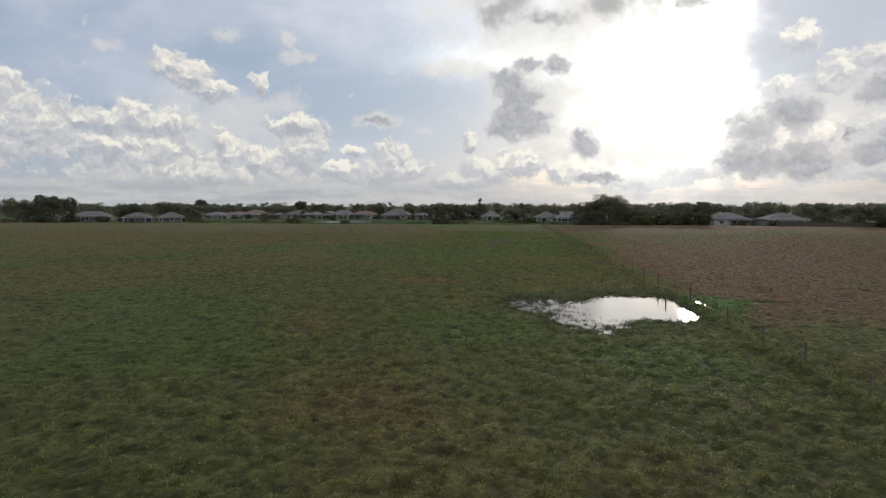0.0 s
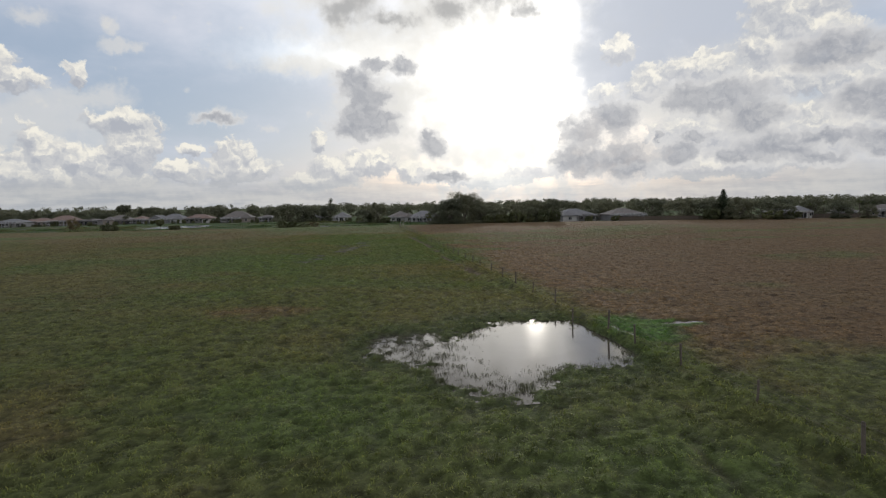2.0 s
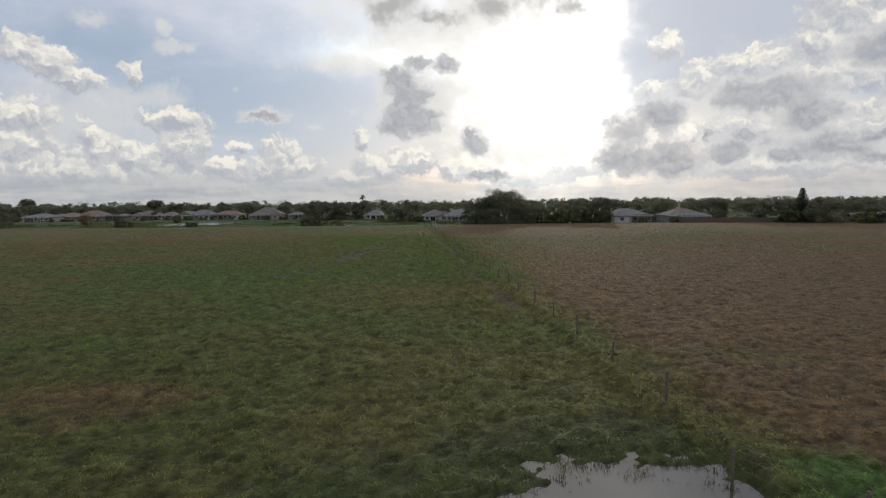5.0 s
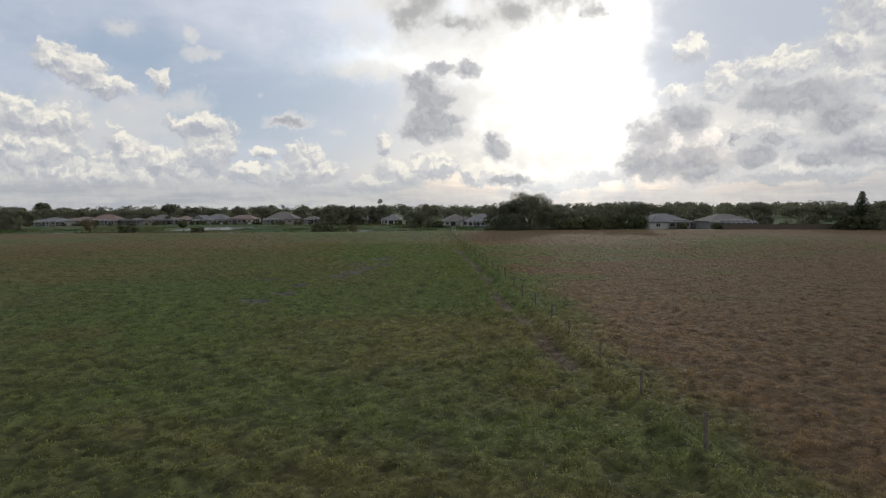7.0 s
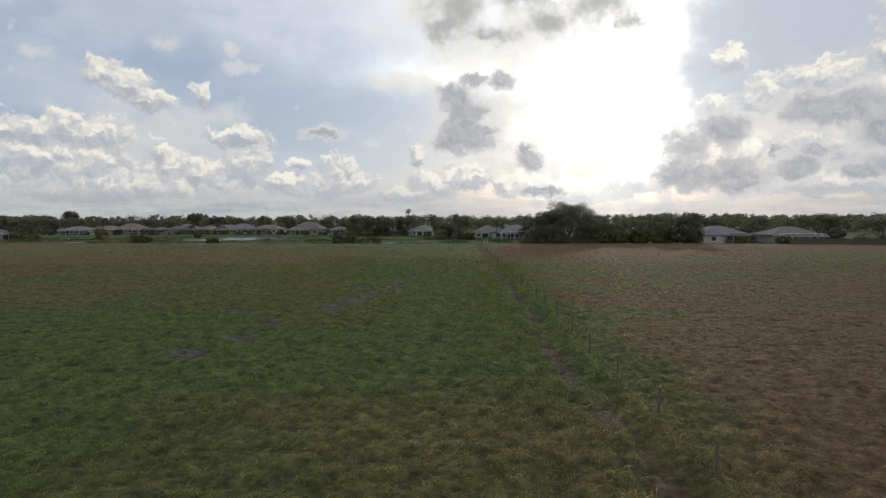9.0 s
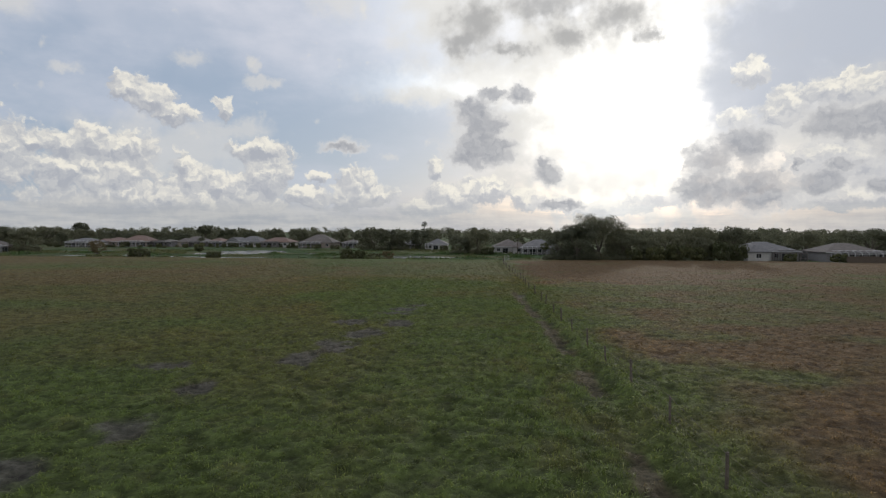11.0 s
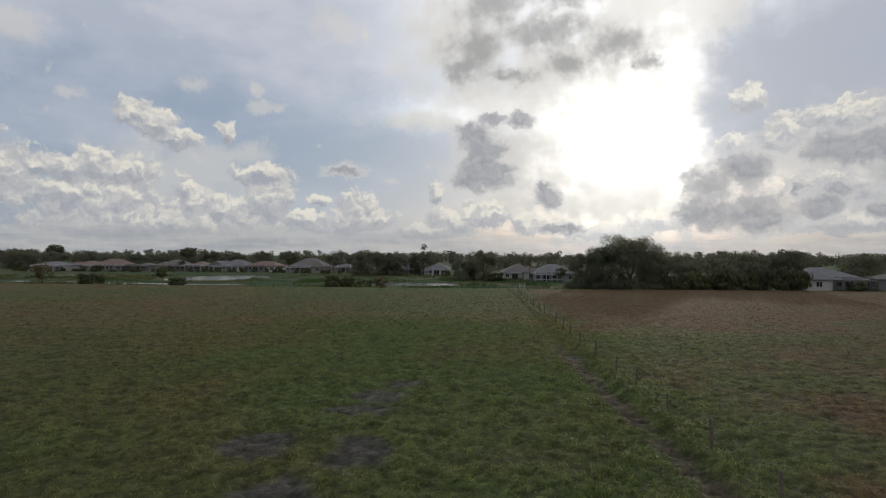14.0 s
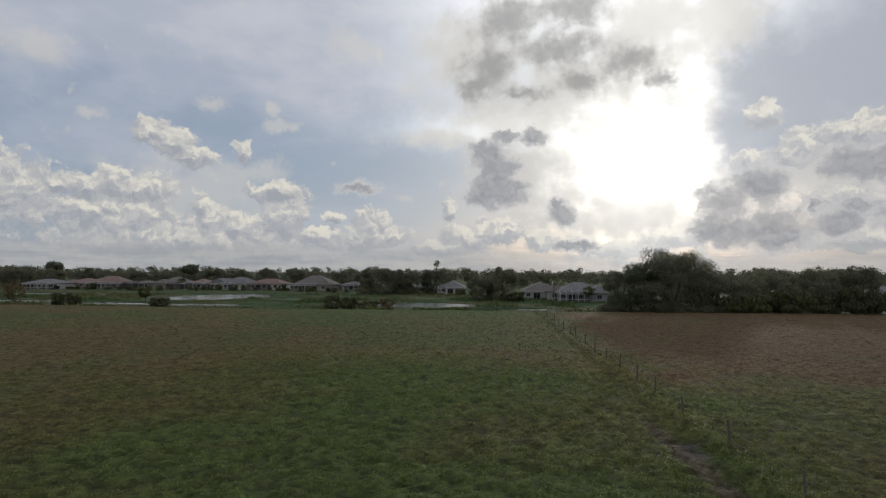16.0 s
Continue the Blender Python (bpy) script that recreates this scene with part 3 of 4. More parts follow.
def fast_mesh(name, verts, faces, mat, smooth_faces=False):
    """A mesh from arrays: verts (n, 3), faces (m, 3 or 4)."""
    me = bpy.data.meshes.new(name)
    k = faces.shape[1]
    me.vertices.add(len(verts)), me.loops.add(faces.size), me.polygons.add(len(faces))
    me.vertices.foreach_set("co", np.asarray(verts, np.float32).ravel())
    me.loops.foreach_set("vertex_index", np.asarray(faces, np.int32).ravel())
    me.polygons.foreach_set("loop_start", np.arange(0, faces.size, k, dtype=np.int32))
    me.polygons.foreach_set("use_smooth", np.full(len(faces), smooth_faces))
    me.materials.append(mat)
    me.update(calc_edges=True)
    return me


def spaced(fine_lo, fine_hi, step_size, lo, hi, growth):
    mid = list(np.arange(fine_lo, fine_hi, step_size))
    s, v, up = step_size, fine_hi, []
    while v < hi:
        up.append(v)
        s *= growth
        v += s
    s, v, down = step_size, fine_lo - step_size, []
    while v > lo:
        down.append(v)
        s *= growth
        v -= s
    return np.array([lo] + down[::-1] + mid + up + [hi])


def build_ground():
    gx = spaced(-18, 34, 0.24, -2600, 2600, 1.05)
    gy = np.concatenate([spaced(13, 160, 0.24, -600, 240, 1.03)[:-1], spaced(236, 330, 1.3, 234, 4200, 1.08)[1:]])
    gy = np.unique(np.round(np.sort(gy), 3))
    X, Y = np.meshgrid(gx, gy)
    x, y = X.ravel(), Y.ravel()
    nx, ny = len(gx), len(gy)
    i = (np.arange(ny - 1)[:, None] * nx + np.arange(nx - 1)[None, :]).ravel()
    faces = np.stack([i, i + 1, i + nx + 1, i + nx], 1)
    me = fast_mesh("ground", np.stack([x, y, height(x, y)], 1), faces, SOIL, True)
    # the painted hollow shade goes into the soil's turf colour
    add_turf(me, x, y, 1, soil_shade(x, y))
    tagged(new("ground", me), "wide flat pasture of green and rusty brown grass", "ground", kind="structure")


def water_sheet(name, x0, x1, y0, y1, z, mat, label, cell, inside):
    """Level water in the hollows of a stretch of ground: cells where inside(x, y) holds."""
    gx, gy = np.arange(x0, x1 + cell / 2, cell), np.arange(y0, y1 + cell / 2, cell)
    nx = len(gx)
    X, Y = np.meshgrid(gx, gy)
    cx, cy = np.meshgrid(gx[:-1] + cell / 2, gy[:-1] + cell / 2)
    i = (np.arange(len(gy) - 1)[:, None] * nx + np.arange(nx - 1)[None, :])[inside(cx, cy)]
    faces = np.stack([i, i + 1, i + nx + 1, i + nx], 1)
    used, back = np.unique(faces, return_inverse=True)
    verts = np.stack([X.ravel(), Y.ravel(), np.full(X.size, z)], 1)[used]
    tagged(new(name, fast_mesh(name, verts, back.reshape(faces.shape), mat)), label, "water", kind="structure")


build_ground()
water_sheet("pond_water", 0.6, 16.2, 37.8, 55.8, 0.0, POND, "still brown rainwater pond mirroring the sky in the pasture", 0.3, lambda x, y: wet(x, y) > -0.28)
water_sheet("puddle_water", 16.25, 25.25, 44.0, 53.5, 0.0, POND, "shallow rainwater puddle in bright green grass beside the fence", 0.3, lambda x, y: puddle(x, y) > -0.3)
water_sheet("lake_water", -330.0, 62.0, 243.0, 352.0, -1.22, LAKE, "pale reflecting water of a marshy lake before the houses", 2.0, lambda x, y: lake(x, y) > -0.25)


# ---------------------------------------------------------------- grass
def blades_at(x, y, z, per, tall, wide, lean, seed):
    """Bent leaf-shaped blades, per to a tuft, as arrays of verts and faces; tall is a length for each tuft."""
    r = np.random.default_rng(seed)
    n = len(x) * per
    bx = np.repeat(x, per) + r.normal(0, 0.09, n) * np.repeat(np.clip(tall / 0.3, 0.6, 2), per)
    by = np.repeat(y, per) + r.normal(0, 0.09, n) * np.repeat(np.clip(tall / 0.3, 0.6, 2), per)
    bz = np.repeat(z, per) - 0.03
    L = np.repeat(tall, per) * r.uniform(0.55, 1.25, n)
    a, t = r.uniform(0, 2 * np.pi, n), r.uniform(0.15, lean, n)
    dx, dy = np.cos(a) * t, np.sin(a) * t
    face = r.uniform(0, 2 * np.pi, n)
    sx, sy = np.cos(face) * wide * 0.5, np.sin(face) * wide * 0.5
    base = np.stack([bx, by, bz], 1)
    midp = base + np.stack([dx * L * 0.35, dy * L * 0.35, L * 0.55], 1)
    tip = base + np.stack([dx * L, dy * L, L * np.maximum(1.0 - 0.35 * t, 0.3)], 1)
    side = np.stack([sx, sy, np.zeros(n)], 1)
    verts = np.stack([base, midp - side, midp + side, tip], 1).reshape(-1, 3)
    k = np.arange(n, dtype=np.int64) * 4
    faces = np.stack([np.stack([k, k + 2, k + 1], 1), np.stack([k + 1, k + 2, k + 3], 1)], 1).reshape(-1, 3)
    return verts, faces


def grass_patch(name, x, y, per, tall, wide, lean, seed, label):
    verts, faces = blades_at(x, y, height(x, y), per, tall, wide, lean, seed)
    me = fast_mesh(name, verts, faces, BLADE if wide < 0.05 else COARSE)
    add_turf(me, x, y, per * 4)
    tagged(new(name, me), label, "grass", kind="stuff")


def scatter(x0, x1, y0, y1, density, seed, fade, hole=None):
    """Spots for tufts in a stretch of meadow, thinning out over its last metres and inside the hole that a denser stretch fills."""
    r = np.random.default_rng(seed)
    n = int((x1 - x0) * (y1 - y0) * density)
    x, y = r.uniform(x0, x1, n), r.uniform(y0, y1, n)
    bare = np.maximum(track(x, y), 0.5 * ruts(x, y))
    bare = np.maximum(bare, smooth(blobs(x, y, MUD) + 1.5 * (fbm(x, y, 0.7, 79) - 0.5), 0.0, 0.45))
    bare = np.maximum(bare, smooth(np.maximum(wet(x, y), puddle(x, y)), -0.12, 0.10))
    rim = np.minimum(smooth(x, x0, x0 + fade) * smooth(x, x1, x1 - fade), smooth(y, y1, y1 - fade))
    if hole:
        hx0, hx1, hy1, hf = hole
        rim = rim * (1 - 0.9 * smooth(x, hx0, hx0 + hf) * smooth(x, hx1, hx1 - hf) * smooth(y, hy1, hy1 - hf))
    rim = rim * (0.22 + 0.78 * smooth(tussock(x, y), 0.30, 0.54))
    keep = (r.uniform(0, 1, n) > bare * 0.96) & (r.uniform(0, 1, n) < rim) & (y < edge_y(x))
    return x[keep], y[keep]


def tallness(x, y):
    lumps = tussock(x, y)
    tall = 0.06 + 0.11 * smooth(lumps, 0.32, 0.75)
    tall = tall + 0.07 * smooth(x, 8, 12) * smooth(x, 15.6, 13) * smooth(y, 62, 80) * smooth(y, 150, 110)
    tall = tall + 0.10 * np.exp(-((x - FENCE_X) / 0.8) ** 2)
    return tall * (1 - 0.35 * smooth(x, FENCE_X + 2, FENCE_X + 5))


def build_grass():
    near, hole = (-25, 37, 14, 186), (-25, 37, 186, 20)
    for name, box, density, per, wide, seed, fade, inner, low, high in (
            ("pasture_grass", near, 28, 5, 0.034, 201, 20, None, -99, FENCE_X), ("dry_grass", near, 26, 5, 0.034, 203, 20, None, FENCE_X, 99),
            ("pasture_grass", (-95, 110, 22, 250), 3.0, 5, 0.08, 204, 45, hole, -199, FENCE_X), ("dry_grass", (-95, 110, 22, 250), 3.0, 5, 0.08, 205, 45, hole, FENCE_X, 199)):
        x, y = scatter(*box, density, seed, fade, inner)
        keep = (x > low) & (x < high)
        x, y = x[keep], y[keep]
        label = "uneven tussocky green pasture grass with worn mud" if name == "pasture_grass" else "rusty brown dry grass beyond the fence"
        grass_patch(name, x, y, per, tallness(x, y) * (1.0 if wide < 0.05 else 0.8), wide, 1.7, seed + 1000, label)
    # rank tussocks on the trodden side of the fence
    r = np.random.default_rng(76)
    cx, cy = np.concatenate([r.normal(12.4, 1.2, 420), r.uniform(-14, 11, 420)]), np.concatenate([r.uniform(62, 150, 420), r.uniform(16, 150, 420)])
    keep = (wet(cx, cy) < -0.2) & (track(cx, cy) < 0.4)
    x, y = (np.repeat(v[keep], 30) + r.normal(0, 0.16, keep.sum() * 30) for v in (cx, cy))
    verts, faces = blades_at(x, y, height(x, y), 1, np.repeat(r.uniform(0.16, 0.36, keep.sum()), 30), 0.018, 0.8, 3003)
    me = fast_mesh("tall_grass", verts, faces, BLADE)
    add_turf(me, x, y, 4)
    tagged(new("tall_grass", me), "taller yellow-green grass tussocks beside the trodden strip", "grass", kind="stuff")
    # sedge standing in the shallow water
    r = np.random.default_rng(77)
    x, y = r.uniform(0, 15.8, 220000), r.uniform(36, 57, 220000)
    w = wet(x, y)
    shallow = smooth(w, -0.05, 0.05) * smooth(w, 0.30, 0.05)
    west = smooth(x, 8.5, 3.0) + 0.8 * smooth(y, 43.5, 40.0) + 0.4 * smooth(x, 10.5, 8.0) * smooth(y, 49, 52)
    odds = shallow * 0.16 * smooth(fbm(x, y, 1.1, 94, 2), 0.4, 0.6) + 0.30 * west * smooth(w, -0.05, 0.1) * smooth(fbm(x, y, 2.4, 95, 3), 0.46, 0.72)
    keep = r.uniform(0, 1, len(x)) < odds
    x, y = x[keep], y[keep]
    verts, faces = blades_at(x, y, np.maximum(height(x, y), -0.05), 3, 0.10 + 0.22 * fbm(x, y, 0.9, 97, 2), 0.016, 0.5, 3001)
    me = fast_mesh("sedge", verts, faces, REED)
    add_turf(me, x, y, 12)
    tagged(new("sedge", me), "sparse dark sedge standing in shallow pond water", "sedge", kind="stuff")
    # reeds and rank grass round the lake
    r = np.random.default_rng(78)
    x, y = r.uniform(-170, 60, 30000), r.uniform(240, 345, 30000)
    keep = (lake(x, y) < -0.14) & (lake(x, y + 7) < 0.0) & (y > edge_y(x) + 3) & (fbm(x, y, 0.09, 99, 3) > 0.42)
    x, y = x[keep], y[keep]
    verts, faces = blades_at(x, y, height(x, y), 4, 0.18 + 0.85 * smooth(fbm(x, y, 0.12, 101, 2), 0.45, 0.8), 0.22, 0.7, 3002)
    me = fast_mesh("marsh_reeds", verts, faces, REED)
    add_turf(me, x, y, 16)
    tagged(new("marsh_reeds", me), "rank green reeds and grass round the marshy lake", "reeds", kind="stuff")


build_grass()


# ---------------------------------------------------------------- building blocks
def part(name, bm, mat, parent, label=""):
    me = bpy.data.meshes.new(name)
    bm.to_mesh(me)
    bm.free()
    me.materials.append(mat)
    ob = new(name, me)
    ob.parent = parent
    return tagged(ob, label)


def part_mesh(name, me, parent, label=""):
    ob = new(name, me)
    ob.parent = parent
    return tagged(ob, label)


def add_box(bm, x0, x1, y0, y1, z0, z1, bevel=0.0):
    g = bmesh.ops.create_cube(bm, size=1.0, matrix=Matrix.LocRotScale(((x0 + x1) / 2, (y0 + y1) / 2, (z0 + z1) / 2), None, (x1 - x0, y1 - y0, z1 - z0)))
    if bevel:
        edges = {e for v in g["verts"] for e in v.link_edges}
        bmesh.ops.bevel(bm, geom=list(edges), offset=bevel, segments=1, affect="EDGES")


def add_bar(bm, a, b, ra, rb, sides=6):
    """A tapered bar from a to b."""
    a, b = Vector(a), Vector(b)
    q = (b - a).to_track_quat("Z", "Y")
    rings = []
    for p, r in ((a, ra), (b, rb)):
        rings.append([bm.verts.new(p + q @ Vector((math.cos(2 * math.pi * i / sides) * r, math.sin(2 * math.pi * i / sides) * r, 0))) for i in range(sides)])
    for i in range(sides):
        j = (i + 1) % sides
        bm.faces.new((rings[0][i], rings[0][j], rings[1][j], rings[1][i]))
    bm.faces.new(rings[0][::-1])
    bm.faces.new(rings[1])


def thing(name, label, category, group="", m=None):
    ob = new(name)
    if m is not None:
        ob.matrix_basis = m
    return tagged(ob, label, category, group)


def ground_z(x, y):
    return float(height(np.array([float(x)]), np.array([float(y)]))[0])


# ---------------------------------------------------------------- trees
def leaf_cloud(centres, radii, count, size, seed, flat=0.8):
    """Small four-sided leaf sprays scattered over some clumps."""
    r = np.random.default_rng(seed)
    which = r.choice(len(centres), count, p=radii ** 2 / np.sum(radii ** 2))
    d = r.normal(0, 1, (count, 3))
    d /= np.linalg.norm(d, axis=1)[:, None]
    rad = radii[which] * np.clip(r.normal(0.86, 0.15, count), 0.2, 1.06)
    p = centres[which] + d * rad[:, None] * np.array((1, 1, flat))
    u = r.normal(0, 1, (count, 3))
    u /= np.linalg.norm(u, axis=1)[:, None]
    u = u - 0.6 * d * np.sum(u * d, 1)[:, None]
    w = np.cross(u, d)
    w /= np.linalg.norm(w, axis=1)[:, None] + 1e-9
    s = size * r.uniform(0.55, 1.35, count)
    u, w = u * s[:, None], w * s[:, None] * 0.85
    verts = np.stack([p - u, p - 0.2 * u + w, p + u * 0.9, p + 0.1 * u - w], 1).reshape(-1, 3)
    k = np.arange(count) * 4
    return verts, np.stack([k, k + 1, k + 2, k + 3], 1)


def broad_tree(name, tall, wide, bare, count, size, seed, leaf, label, category="tree", trunk_r=0.35):
    """A spreading tree at the origin: trunk, limbs and a crown of clumps. bare: height at which the crown begins."""
    r = np.random.default_rng(seed)
    n = 28 + int(wide * 2.4)
    mid, half = (tall + bare) / 2, (tall - bare) / 2
    d = r.normal(0, 1, (n, 3))
    d /= np.linalg.norm(d, axis=1)[:, None]
    rad = r.uniform(0.55, 0.88, n)[:, None]
    c = d * rad * np.array((wide / 2, wide / 2, half)) + np.array((0, 0, mid))
    c[:, 2] = mid + half * np.sign(d[:, 2]) * np.abs(d[:, 2] * rad[:, 0]) ** 0.9
    c[:, 2] = np.maximum(c[:, 2], bare + 0.06 * tall)
    if bare < 0.3 and tall > 8:
        skirt = np.flatnonzero(c[:, 2] < mid)[::2]
        c[skirt, 2] = bare + 0.09 * tall
    radii = r.uniform(0.09, 0.17, n) * min(wide, 1.6 * tall)
    radii = np.minimum(radii, np.maximum(tall * 1.02 - c[:, 2], 0.4))
    ob = thing(name, label, category)
    verts, faces = leaf_cloud(c, radii, count, size, seed + 1)
    verts[:, 2] = np.maximum(verts[:, 2], 0.1)
    part_mesh("crown", fast_mesh("crown", verts, faces, leaf), ob)
    bm = bmesh.new()
    fork = max(bare * 0.9, tall * 0.16)
    add_bar(bm, (0, 0, -0.4), (0, 0, 0.35), trunk_r * 1.5, trunk_r, 9)
    add_bar(bm, (0, 0, 0.3), (0.08 * wide * (r.random() - 0.5), 0, fork + 0.2), trunk_r, trunk_r * 0.72, 9)
    for i in range(9):
        tip = c[i]
        elbow = Vector((tip[0] * 0.45, tip[1] * 0.45, fork + (tip[2] - fork) * 0.6))
        add_bar(bm, (0, 0, fork), elbow, trunk_r * 0.5, trunk_r * 0.3)
        add_bar(bm, elbow, tip, trunk_r * 0.3, trunk_r * 0.1)
    part("trunk", bm, BARK, ob)
    return ob


def palm_tree(tall, spread, seed, label):
    r = random.Random(seed)
    ob = thing("palm_tree", label, "palm")
    bm = bmesh.new()
    add_bar(bm, (0, 0, -0.4), (0.1, 0, tall * 0.5), 0.24, 0.18, 8)
    add_bar(bm, (0.1, 0, tall * 0.5 - 0.05), (0.25, 0.05, tall - spread * 0.45), 0.18, 0.15, 8)
    part("trunk", bm, BARK, ob)
    bm = bmesh.new()
    top = Vector((0.25, 0.05, tall - spread * 0.45))
    for i in range(34):
        a, up = r.uniform(0, 6.283), r.uniform(-0.7, 1.35)
        out = Vector((math.cos(a) * math.cos(up), math.sin(a) * math.cos(up), math.sin(up)))
        side = out.cross(Vector((0, 0, 1))).normalized()
        length = spread * r.uniform(0.42, 0.56)
        stem = top + out * length * 0.5
        end = top + out * length * 0.95 - Vector((0, 0, length * 0.22))
        for k in range(-4, 5):
            tip = end + side * k * length * 0.13 - Vector((0, 0, abs(k) * length * 0.05)) - out * abs(k) * 0.06 * length
            bm.faces.new([bm.verts.new(v) for v in (stem, stem + side * 0.06 * (k + 0.8), tip)])
        add_bar(bm, top, stem, 0.03, 0.02, 4)
    part("crown", bm, FROND, ob)
    return ob


def norfolk_pine(tall, wide, seed, label):
    r = np.random.default_rng(seed)
    ob = thing("pine_tree", label, "tree")
    bm = bmesh.new()
    add_bar(bm, (0, 0, -0.4), (0, 0, tall * 0.98), 0.22, 0.03, 8)
    part("trunk", bm, BARK, ob)
    cs, rs = [], []
    for k in range(22):
        z = tall * (0.08 + 0.9 * k / 22)
        reach = wide * 0.5 * (1 - 0.95 * k / 22) * r.uniform(0.82, 1.1)
        for i in range(7):
            a = i * 0.8976 + k * 0.5
            for f in (0.2, 0.5, 0.8, 1.0):
                cs.append((math.cos(a) * reach * f, math.sin(a) * reach * f, z + 0.3 * f * f - 0.1))
                rs.append(0.20 + 0.32 * (1 - k / 22))
    verts, faces = leaf_cloud(np.array(cs), np.array(rs), 9000, 0.17, seed, 0.9)
    part_mesh("crown", fast_mesh("crown", verts, faces, NEEDLE), ob)
    return ob


def stand(ob, x, y, turn, s=1.0, sz=None, sink=0.0):
    """Put a tree on the ground."""
    ob.matrix_basis = Matrix.Translation((x, y, ground_z(x, y) - sink)) @ Matrix.Rotation(turn, 4, "Z") @ Matrix.Diagonal((s, s, sz or s, 1))
    return ob


def stand_copy(ob, x, y, turn, s=1.0, sz=None):
    c = copy_thing(ob, Matrix.Identity(4))
    return stand(c, x, y, turn, s, sz)


def build_trees():
    r = random.Random(5)
    # the great oaks at the end of the pasture
    big = broad_tree("oak_tree", 13.7, 16.5, 0.1, 46000, 0.12, 11, OAK, "huge dark spreading oak at the end of the pasture", trunk_r=0.6)
    stand(big, 44.0, 248.0, 0.3)
    side = broad_tree("oak_tree", 10.6, 11.0, 0.05, 26000, 0.125, 12, OAK, "dark rounded oak beside the great oak", trunk_r=0.45)
    stand(side, 37.2, 243.5, 1.0)
    stand_copy(side, 53.6, 249.0, 2.2, 0.92, 0.80)
    stand_copy(side, 33.0, 246.5, 3.6, 0.78, 0.84)
    stand_copy(side, 49.5, 244.5, 4.4, 0.82, 0.78)
    oaks = [broad_tree("oak_tree", 10.0, 11.5, 0.1, 9500, 0.20, 13 + k, OAK, "dark green broadleaf tree among the gardens", trunk_r=0.35) for k in range(4)]
    for k, (x, y) in enumerate(((4.5, 304), (11.2, 303), (-34.5, 346), (-22.8, 348))):
        stand(oaks[k], x, y, k * 1.3, (0.88, 0.90, 1.28, 0.95)[k], (0.74, 1.03, 1.06, 0.93)[k])
    spots = [(-14.4, 356, 11.0, 10.2), (-28, 352, 11, 9.6), (-45, 372, 9, 8.6), (58.3, 250, 6.5, 7.2), (73.5, 252, 8.5, 9.8), (81, 250, 8.6, 10.0), (66, 256, 10, 8.6),
             (-100.5, 412, 13, 10.3), (-87.6, 412, 13, 10.4), (-131.7, 420, 13.5, 9.9), (-64.4, 410, 9, 9.1), (-116, 414, 11, 9.2), (-76, 404, 9, 8.8), (-52, 400, 10, 8.6)]
    spots += [(-176, 425, 12.4, 8.3), (-189, 425, 15.6, 7.8), (-162, 425, 15.4, 7.6), (-236, 415, 18.5, 10.8), (-215, 412, 16, 9.6), (-201, 418, 14, 8.8),
              (138.8, 231, 13.4, 8.5), (144.4, 220, 13.0, 8.7), (131.8, 239, 14.9, 8.8), (205.8, 280, 18.9, 9.0), (225, 280, 11, 9.1), (262, 270, 20, 8.4), (145, 290, 16.6, 9.7), (172, 262, 16, 8.4)]
    spots += [(-236.9, 269, 16.6, 12.8), (-223.7, 271, 15.0, 14.4), (-225.6, 289, 10.5, 13.6), (-200.9, 303, 17, 10.1), (-187, 317, 15, 11.2), (-166.7, 307, 12.9, 9.5),
              (100, 286, 14, 9.4), (118, 282, 13, 9.2), (84, 290, 14, 9.8), (62, 292, 13, 9.6), (104, 262, 6, 5.2), (128, 254, 6, 5.0), (70.5, 243, 6.2, 6.8), (64, 244, 5.5, 6.2)]
    spots += [(157, 213, 8.5, 6.0), (174, 206, 9.0, 6.4), (182.5, 203, 6.0, 5.0), (193, 200, 7.0, 5.6), (207, 196, 9.0, 6.4), (216, 196, 8.0, 6.2), (163, 232, 12, 8.4), (182, 228, 12, 8.6), (203, 222, 13, 8.8), (221, 214, 13, 8.6)]
    for i, (x, y, w, h) in enumerate(spots):
        stand_copy(oaks[i % 4], x, y, r.uniform(0, 6.28), w / 11.5, h / 10.0)
    # parasol-shaped trees above the roofs
    parasol = broad_tree("parasol_tree", 12.0, 10.0, 6.4, 2600, 0.34, 21, OAK, "tall dark tree with a rounded flat-bottomed crown", trunk_r=0.3)
    stand(parasol, -148.5, 426, 0)
    stand_copy(parasol, -231, 436, 1.4, 0.95, 1.12)
    stand_copy(parasol, -232, 287, 2.4, 1.0, 1.1)
    # palms and the pine
    palm = palm_tree(13.9, 4.2, 3, "tall slender palm rising above the houses")
    stand(palm, -13.4, 361, 0)
    for x, y, s in ((25.5, 296, 0.58), (176.8, 217, 0.50), (184.5, 209, 0.52), (168, 214, 0.44), (191, 212, 0.46), (197, 216, 0.5), (-59, 384, 0.5), (-196, 414, 0.7)):
        stand_copy(palm, x, y, x, s * 1.25, s)
    pine = norfolk_pine(12.6, 9.6, 31, "dark conical pine standing above the other trees")
    stand(pine, 141.6, 226.5, 0, 1.0, 0.94)
    # bushes
    bush = broad_tree("bush", 3.0, 6.4, 0.05, 1100, 0.28, 41, SHRUB, "dark rounded bush in the wet ground", "bush", 0.12)
    stand(bush, -93, 259, 0, 1.15, 1.1)
